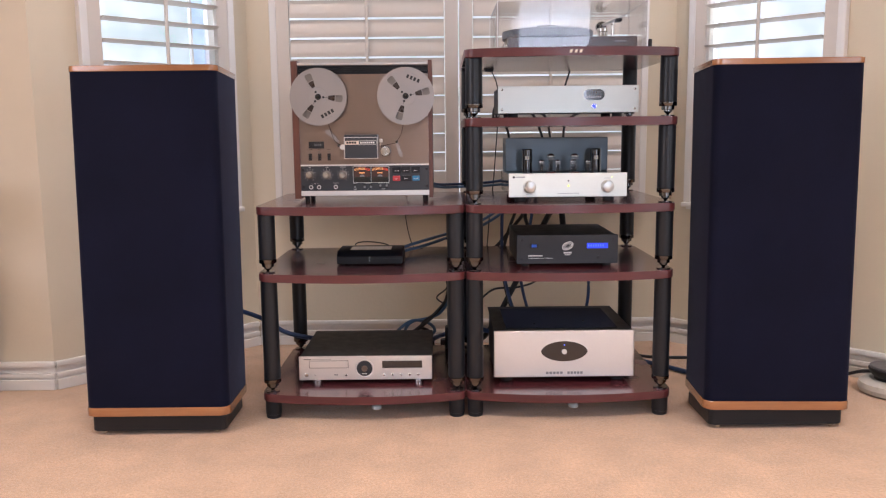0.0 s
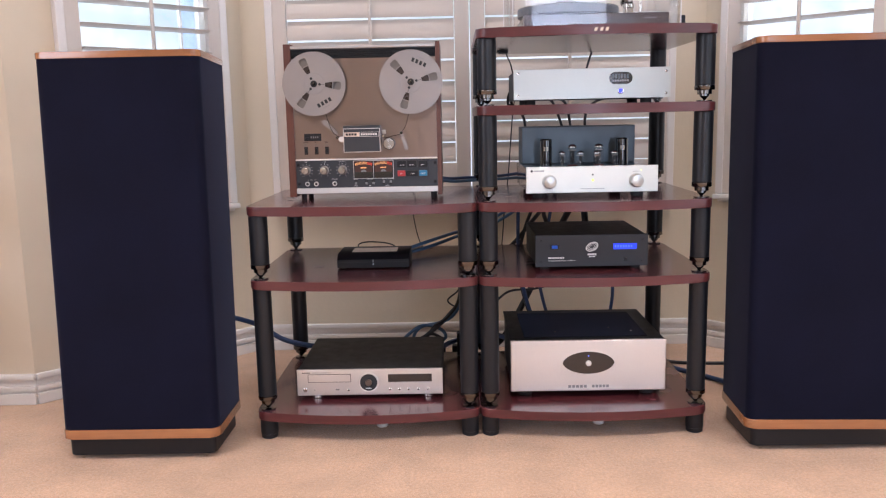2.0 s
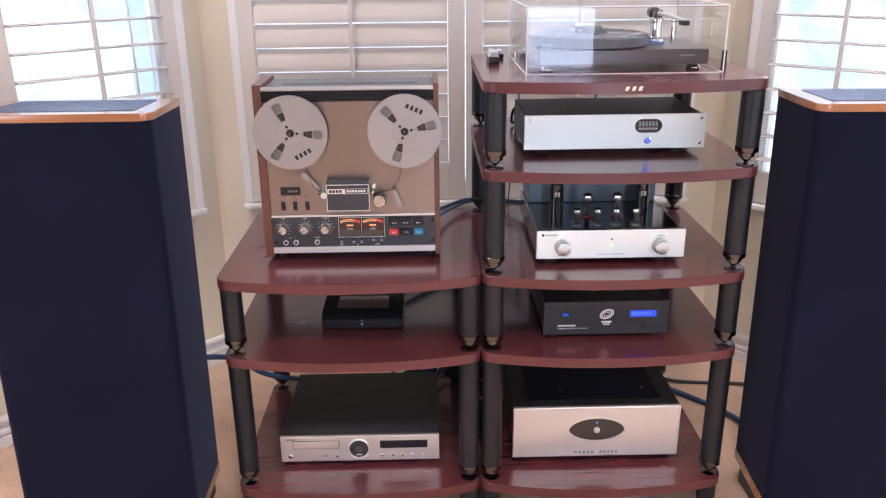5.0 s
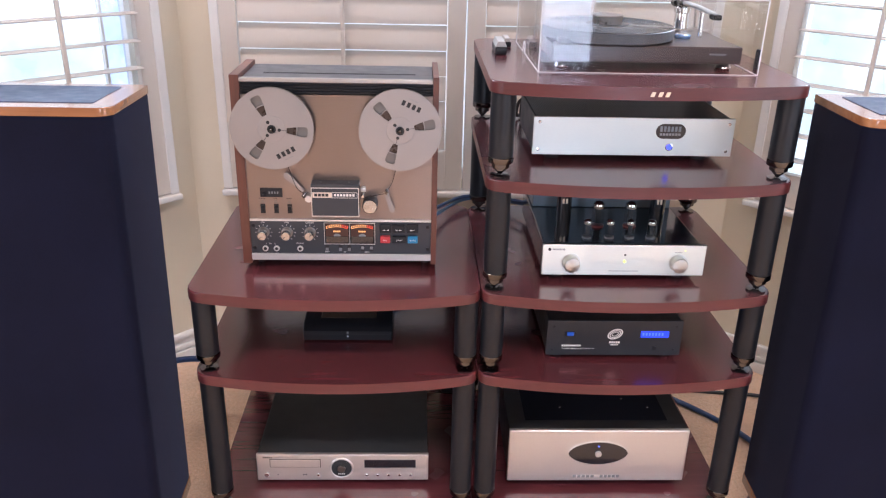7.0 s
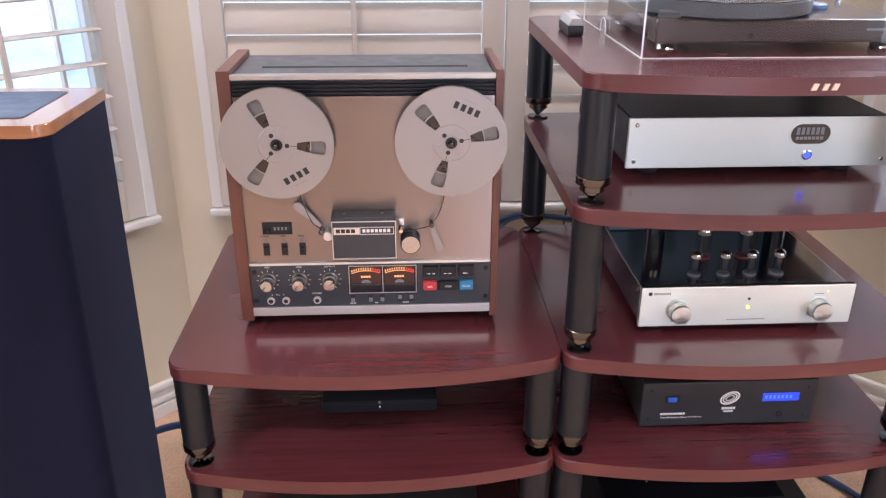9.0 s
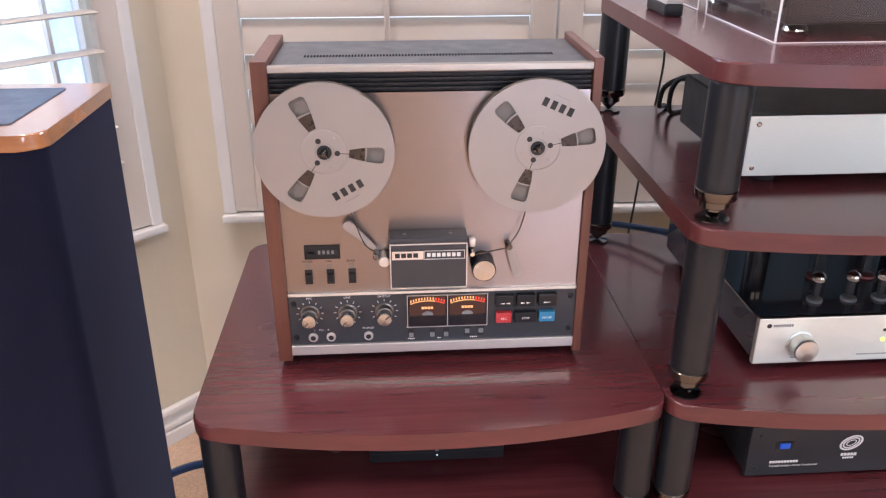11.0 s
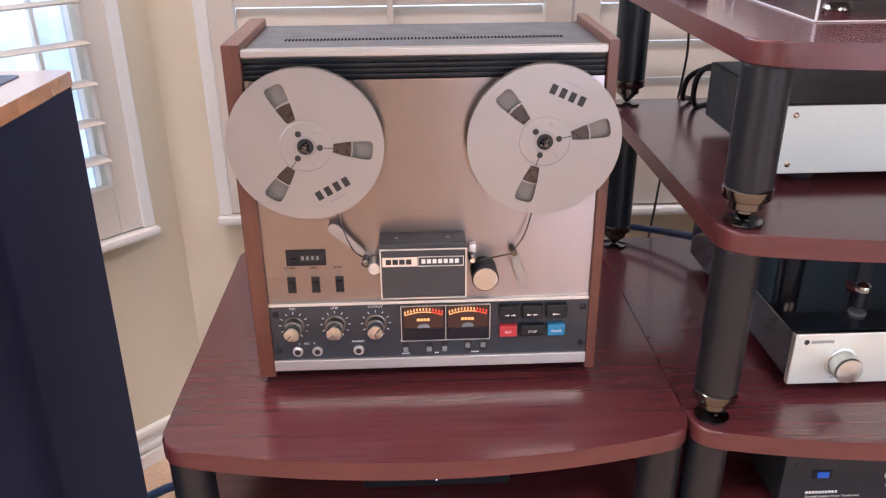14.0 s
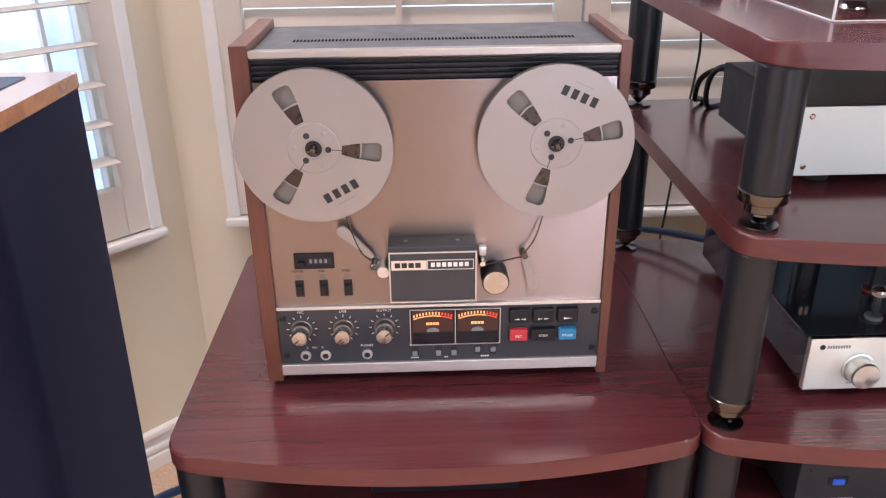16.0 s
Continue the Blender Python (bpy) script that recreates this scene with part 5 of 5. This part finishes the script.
def dust_cover():
    t = thing("dust_cover", (0.39, 2.66, 1.136), "clear acrylic dust cover over the turntable", "dust cover")
    x0, x1, y0, y1, z0, z1, w = 0.163, 0.625, 2.460, 2.870, 1.1365, 1.288, 0.004
    def sheet(name, *p):
        ob = part(name, box(B(), *p), ACRYLIC, t)
        ob.visible_shadow = False
    sheet("front_sheet", x0 + w, x1 - w, y0, y0 + w, z0, z1 - w)
    sheet("back_sheet", x0 + w, x1 - w, y1 - w, y1, z0, z1 - w)
    sheet("side_sheet", x1 - w, x1, y0, y1, z0, z1 - w)
    sheet("top_sheet", x0, x1, y0, y1, z1 - w, z1)
    # this side has a cut-out at the foot for the leads
    cut = [(2.712 + 0.018 * math.cos(math.pi * i / 10), z0 + 0.026 * math.sin(math.pi * i / 10) ** 0.6) for i in range(11)]
    outline = [(y0, z1 - w), (y0, z0), *[(a, b) for a, b in reversed(cut)], (y1, z0), (y1, z1 - w)]
    bm = B()
    prism(bm, outline, x0, x0 + w)
    bmesh.ops.rotate(bm, verts=bm.verts, cent=(0, 0, 0), matrix=Matrix(((0, 0, 1), (1, 0, 0), (0, 1, 0))))
    ob = part("side_sheet", bm, ACRYLIC, t)
    ob.visible_shadow = False
    # pale opaque strips: light caught by the clear edges, put in as colour
    e = 0.0011
    edges = [((x0, y0, z0), (x1, y0, z0)), ((x0, y0, z0), (x0, y0, z1)), ((x1, y0, z0), (x1, y0, z1)), ((x0, y0, z1), (x1, y0, z1)), ((x0, y1, z1), (x1, y1, z1)),
             ((x0, y0, z1), (x0, y1, z1)), ((x1, y0, z1), (x1, y1, z1)), ((x1, y0, z0), (x1, y1, z0)), ((x0, y0, z0), (x0, 2.694, z0)), ((x0, 2.730, z0), (x0, y1, z0)), ((x0, y1, z0), (x0, y1, z1)), ((x1, y1, z0), (x1, y1, z1))]
    for a, b in edges:
        bm = B()
        box(bm, min(a[0], b[0]) - e, max(a[0], b[0]) + e, min(a[1], b[1]) - e, max(a[1], b[1]) + e, max(z0, min(a[2], b[2]) - e), max(a[2], b[2]) + e)
        part("edge_glint", bm, ACRYLEDGE, t, "pale strip for the light caught along the edge")
    part("edge_glint", tube(B(), [(x0, a, b) for a, b in cut], e, 6), ACRYLEDGE, t, "pale strip for the light caught along the edge")
    seat(t, 0.009, 0.022, 0.005)


def stylus_brush(x, y, s, label):
    t = thing("record_brush", (x, y, 1.136), label, "brush")
    part("body", box(B(), x - 0.014 * s, x + 0.014 * s, y - 0.045 * s, y + 0.045 * s, 1.1365, 1.1365 + 0.018 * s, 0.003), BLACK, t)
    bm = B()
    prism(bm, [(x - 0.013 * s, 1.1365 + 0.018 * s), (x + 0.013 * s, 1.1365 + 0.018 * s), (x + 0.008 * s, 1.1365 + 0.030 * s), (x - 0.008 * s, 1.1365 + 0.030 * s)], y - 0.043 * s, y + 0.043 * s, 0.001)
    bmesh.ops.rotate(bm, verts=bm.verts, cent=(0, 0, 0), matrix=Matrix(((1, 0, 0), (0, 0, 1), (0, 1, 0))))
    part("grip", bm, paint("pale_grey_plastic", (0.42, 0.42, 0.41), 0.4), t, "pale grey sloped grip")
    seat(t, 0.0, 0.0, 0.005)


turntable()
dust_cover()
stylus_brush(0.114, 2.735, 1.0, "small black and grey record brush on top shelf")
stylus_brush(0.140, 2.840, 0.7, "smaller dark record brush behind another")
bm = B()
lathe(bm, (0.662, 2.56, 1.1415), [(0.006, 0), (0.007, 0.002), (0.006, 0.040), (0.005, 0.042)], segs=16)
solid("lint_brush", bm, BLACK, "thin black upright stick beside the dust cover", "brush")
bm = B()
box(bm, 0.145, 0.180, 2.80, 2.83, 1.1115, 1.1150, 0.0005)
box(bm, 0.150, 0.178, 2.795, 2.835, 1.1065, 1.1114, 0.001)
solid("cable_clip", bm, BLACK, "small black clip under the top shelf", "clip")


# ---- cables ----
def cable(pts, r, mat, label):
    ob = new("cable", mesh_of("cable", tube(B(), pts, r, 10), mat))
    tagged(ob, label, "cable", group="cables behind the racks")


cable([(-0.80, 2.50, 0.33), (-0.77, 2.72, 0.29), (-0.688, 2.86, 0.223), (-0.606, 2.865, 0.170), (-0.543, 2.865, 0.150), (-0.46, 2.87, 0.135), (-0.36, 2.87, 0.13), (-0.30, 2.832, 0.13)], 0.0085, BLUECABLE, "thick blue loudspeaker cable behind the disc player")
cable([(-0.08, 2.832, 0.12), (-0.02, 2.96, 0.12), (0.06, 2.98, 0.135), (0.13, 2.95, 0.15), (0.20, 2.843, 0.15)], 0.0085, BLUECABLE, "thick blue cable between lowest shelves")
cable([(0.50, 2.843, 0.13), (0.62, 2.99, 0.05), (0.76, 2.97, 0.012), (0.90, 2.80, 0.012), (0.98, 2.56, 0.03), (1.0, 2.485, 0.10)], 0.0085, BLUECABLE, "thick dark loudspeaker cable on the carpet")
cable([(0.40, 2.843, 0.12), (0.58, 3.02, 0.08), (0.78, 3.04, 0.010), (1.05, 3.00, 0.010), (1.25, 2.90, 0.010), (1.40, 2.74, 0.02), (1.46, 2.66, 0.055), (1.50, 2.60, 0.07)], 0.006, BLACKCABLE, "black power cord on the carpet")
cable([(-0.19, 2.69, 0.49), (-0.10, 2.80, 0.505), (0.00, 2.95, 0.515), (0.08, 2.99, 0.53), (0.20, 2.98, 0.60), (0.27, 2.90, 0.69), (0.30, 2.842, 0.72)], 0.0055, LIGHTBLUE, "blue signal lead from the streamer")
cable([(-0.17, 2.69, 0.485), (-0.08, 2.82, 0.490), (0.02, 2.96, 0.505), (0.12, 3.00, 0.53), (0.22, 2.99, 0.59), (0.30, 2.91, 0.68), (0.34, 2.842, 0.71)], 0.0055, LIGHTBLUE, "blue signal lead from the streamer")
cable([(-0.06, 2.694, 0.720), (0.00, 2.86, 0.700), (0.06, 2.955, 0.695), (0.13, 2.955, 0.697), (0.20, 2.90, 0.705), (0.24, 2.842, 0.715)], 0.005, LIGHTBLUE, "blue signal lead from the tape deck")
cable([(-0.07, 2.694, 0.735), (-0.02, 2.84, 0.712), (0.05, 2.94, 0.706), (0.12, 2.935, 0.708), (0.18, 2.89, 0.716), (0.22, 2.842, 0.725)], 0.005, BLUECABLE, "dark blue signal lead from the tape deck")
cable([(0.35, 2.842, 0.73), (0.34, 2.97, 0.66), (0.33, 2.985, 0.55), (0.29, 2.99, 0.40), (0.30, 2.98, 0.30), (0.32, 2.86, 0.20)], 0.006, BLUECABLE, "blue lead hanging behind the shelves")
cable([(0.30, 2.842, 0.70), (0.28, 2.96, 0.62), (0.24, 2.99, 0.50), (0.225, 2.99, 0.40), (0.24, 2.98, 0.28), (0.27, 2.86, 0.19)], 0.006, BLACKCABLE, "black lead hanging behind the shelves")
cable([(0.42, 2.768, 0.52), (0.42, 2.90, 0.50), (0.40, 2.99, 0.42), (0.36, 3.00, 0.33), (0.28, 3.00, 0.30), (0.18, 2.99, 0.29), (0.10, 2.98, 0.20), (0.09, 2.99, 0.10)], 0.004, BLACKCABLE, "thin black power lead")
cable([(0.46, 2.768, 0.53), (0.50, 2.93, 0.47), (0.55, 3.00, 0.38), (0.56, 3.01, 0.27), (0.53, 2.95, 0.17), (0.50, 2.85, 0.15)], 0.006, BLUECABLE, "dark blue lead behind the amplifier")
cable([(0.31, 2.768, 0.53), (0.30, 2.87, 0.58), (0.30, 2.90, 0.60), (0.28, 2.97, 0.56), (0.20, 3.0, 0.46), (0.12, 3.0, 0.40)], 0.007, BLACKCABLE, "black power cord of the power unit")
cable([(0.175, 2.82, 1.1035), (0.200, 2.96, 1.075), (0.215, 3.00, 1.00), (0.205, 3.00, 0.90), (0.198, 3.01, 0.80), (0.190, 3.01, 0.70), (0.175, 3.00, 0.58), (0.165, 3.0, 0.46), (0.14, 3.0, 0.30)], 0.0022, BLACKCABLE, "thin black wire hanging behind the rack")
cable([(0.235, 2.842, 0.990), (0.215, 2.88, 1.005), (0.190, 2.905, 0.985), (0.185, 2.91, 0.950), (0.205, 2.93, 0.942), (0.240, 2.94, 0.90), (0.25, 2.95, 0.80)], 0.0045, BLACKCABLE, "looped black lead behind the preamplifier")
cable([(0.255, 2.792, 1.000), (0.210, 2.85, 1.015), (0.195, 2.88, 0.990), (0.200, 2.89, 0.943), (0.250, 2.92, 0.941)], 0.0045, BLACKCABLE, "looped black lead behind the preamplifier")
cable([(0.44, 2.86, 1.160), (0.47, 2.95, 1.130), (0.46, 2.975, 1.08), (0.44, 2.96, 1.02), (0.42, 2.90, 0.985), (0.41, 2.793, 0.975)], 0.0035, BLACKCABLE, "black arm lead of the turntable")
cable([(0.30, 2.792, 0.965), (0.33, 2.90, 0.955), (0.35, 2.965, 0.93), (0.37, 2.97, 0.88), (0.38, 2.90, 0.80), (0.38, 2.842, 0.74)], 0.0045, BLACKCABLE, "black signal lead between shelves")
cable([(0.33, 2.792, 0.965), (0.37, 2.91, 0.955), (0.39, 2.965, 0.93), (0.40, 2.97, 0.88), (0.40, 2.90, 0.80), (0.40, 2.842, 0.74)], 0.0045, BLACKCABLE, "black signal lead between shelves")
cable([(0.50, 2.792, 0.965), (0.48, 2.90, 0.955), (0.46, 2.965, 0.93), (0.45, 2.97, 0.88), (0.45, 2.90, 0.80), (0.45, 2.842, 0.74)], 0.0045, BLACKCABLE, "black signal lead between shelves")
cable([(-0.10, 2.96, 0.455), (-0.06, 3.00, 0.40), (-0.01, 3.02, 0.36), (0.01, 3.02, 0.30), (-0.03, 3.00, 0.26), (0.04, 2.99, 0.22)], 0.003, BLACKCABLE, "thin black lead behind the lower shelf")
cable([(-0.02, 2.97, 0.46), (-0.03, 3.02, 0.39), (0.02, 3.03, 0.34), (0.03, 3.02, 0.28), (-0.04, 2.98, 0.20), (-0.12, 2.90, 0.15), (-0.16, 2.832, 0.14)], 0.008, BLACKCABLE, "thick black power cord of the disc player")
cable([(-0.12, 2.694, 0.70), (-0.14, 2.90, 0.684), (-0.14, 2.975, 0.66), (-0.145, 2.99, 0.58), (-0.13, 2.98, 0.50), (-0.11, 2.93, 0.469), (-0.08, 2.90, 0.469)], 0.0017, BLACKCABLE, "thin dark wire behind the tape deck")
cable([(-0.30, 2.690, 0.50), (-0.31, 2.74, 0.512), (-0.28, 2.78, 0.514), (-0.22, 2.78, 0.508), (-0.19, 2.74, 0.50), (-0.20, 2.690, 0.49)], 0.0022, BLACKCABLE, "thin black lead looped behind the streamer")

cable([(0.425, 2.766, 0.555), (0.425, 2.790, 0.570), (0.424, 2.815, 0.610), (0.420, 2.85, 0.64), (0.40, 2.93, 0.60), (0.36, 3.0, 0.50), (0.30, 3.02, 0.36), (0.16, 3.04, 0.10), (0.06, 3.05, 0.085)], 0.011, BLACKCABLE, "thick black mains cord behind the power unit")
cable([(0.225, 2.995, 0.62), (0.222, 2.99, 0.55), (0.222, 2.99, 0.47), (0.225, 2.985, 0.38), (0.245, 2.96, 0.28), (0.27, 2.88, 0.20), (0.28, 2.843, 0.18)], 0.0065, BLUECABLE, "dark blue lead hanging behind the shelves")
cable([(0.06, 3.05, 0.06), (0.09, 3.02, 0.20), (0.10, 3.0, 0.34), (0.105, 2.99, 0.45), (0.11, 2.985, 0.55)], 0.003, BLACKCABLE, "thin black lead between the racks")

cable([(-0.20, 2.832, 0.140), (-0.17, 2.90, 0.165), (-0.12, 2.95, 0.185), (-0.06, 2.96, 0.170), (-0.04, 2.95, 0.140), (-0.09, 2.93, 0.125), (-0.15, 2.93, 0.140), (-0.13, 2.96, 0.175), (-0.06, 2.97, 0.190), (-0.01, 2.96, 0.220), (0.03, 2.97, 0.300), (0.04, 2.99, 0.440)], 0.006, LIGHTBLUE, "coiled blue signal lead behind the disc player")
cable([(-0.18, 2.832, 0.125), (-0.14, 2.91, 0.140), (-0.09, 2.945, 0.155), (-0.05, 2.935, 0.135), (-0.07, 2.915, 0.115), (-0.11, 2.92, 0.130), (-0.08, 2.95, 0.180), (-0.03, 2.955, 0.215), (0.01, 2.965, 0.280), (0.02, 2.985, 0.420)], 0.0055, BLACKCABLE, "coiled black lead behind the disc player")
bm = B()
box(bm, 0.000, 0.044, 2.895, 2.940, 0.0853, 0.168, 0.006, 3)
solid("power_adapter", bm, BLACK, "black plug-in power adapter on lowest shelf", "adapter")

# power strip on the carpet behind the racks
t = thing("power_strip", (0.02, 3.05, 0), "black mains strip on carpet behind the racks", "power strip")
part("body", box(B(), -0.10, 0.14, 3.02, 3.08, 0.0, 0.045, 0.004), BLACK, t)
for x in (-0.06, 0.0, 0.06):
    part("plug", box(B(), x - 0.018, x + 0.018, 3.03, 3.07, 0.045, 0.085, 0.006), BLACK, t)

# round base on the carpet beside the bay
t = thing("lamp_base", (1.522, 2.585, 0), "round pale grey base with a black collar on carpet", "lamp")
part("disc", lathe(B(), (1.522, 2.585, 0), [(0.085, 0.001), (0.098, 0.006), (0.104, 0.022), (0.100, 0.038), (0.085, 0.046), (0.060, 0.048)], segs=48), paint("pale_grey_enamel", (0.50, 0.47, 0.42), 0.3, vary=0.05), t, "pale grey enamelled foot")
col = part("collar", lathe(B(), (1.522, 2.585, 0.048), [(0.055, 0), (0.055, 0.010), (0.062, 0.014), (0.072, 0.028), (0.074, 0.036), (0.070, 0.040)], segs=40), BLACK, t, "black flared collar")
part("ring", lathe(B(), (1.522, 2.585, 0.088), [(0.069, 0), (0.071, 0.004), (0.066, 0.007)], segs=40), GREYTOP, col)

# wooden side cabinet at the end of the room
t = thing("side_cabinet", (-1.86, 2.50, 0), "brown wooden side cabinet against the wall", "cabinet")
BROWN = wood("brown_cabinet_veneer", (0.10, 0.035, 0.022), (0.17, 0.062, 0.036), "z", 1.0, 0.35, 0.2)
part("body", box(B(), -2.14, -1.588, 2.36, 2.66, 0.02, 0.46, 0.003), BROWN, t)
part("door", box(B(), -2.12, -1.87, 2.345, 2.3595, 0.05, 0.44, 0.003), BROWN, t)
part("door", box(B(), -1.86, -1.60, 2.345, 2.3595, 0.05, 0.44, 0.003), BROWN, t)
part("upper_box", box(B(), -2.13, -1.575, 2.37, 2.66, 0.66, 0.76, 0.003), BROWN, t)
for x in (-2.10, -1.70):
    part("support", box(B(), x, x + 0.03, 2.42, 2.64, 0.46, 0.66), BROWN, t)
for x in (-2.12, -1.60):
    for y in (2.38, 2.63):
        part("foot", lathe(B(), (x, y, 0), [(0.012, 0), (0.012, 0.021)], segs=14), GOLDINK, t)
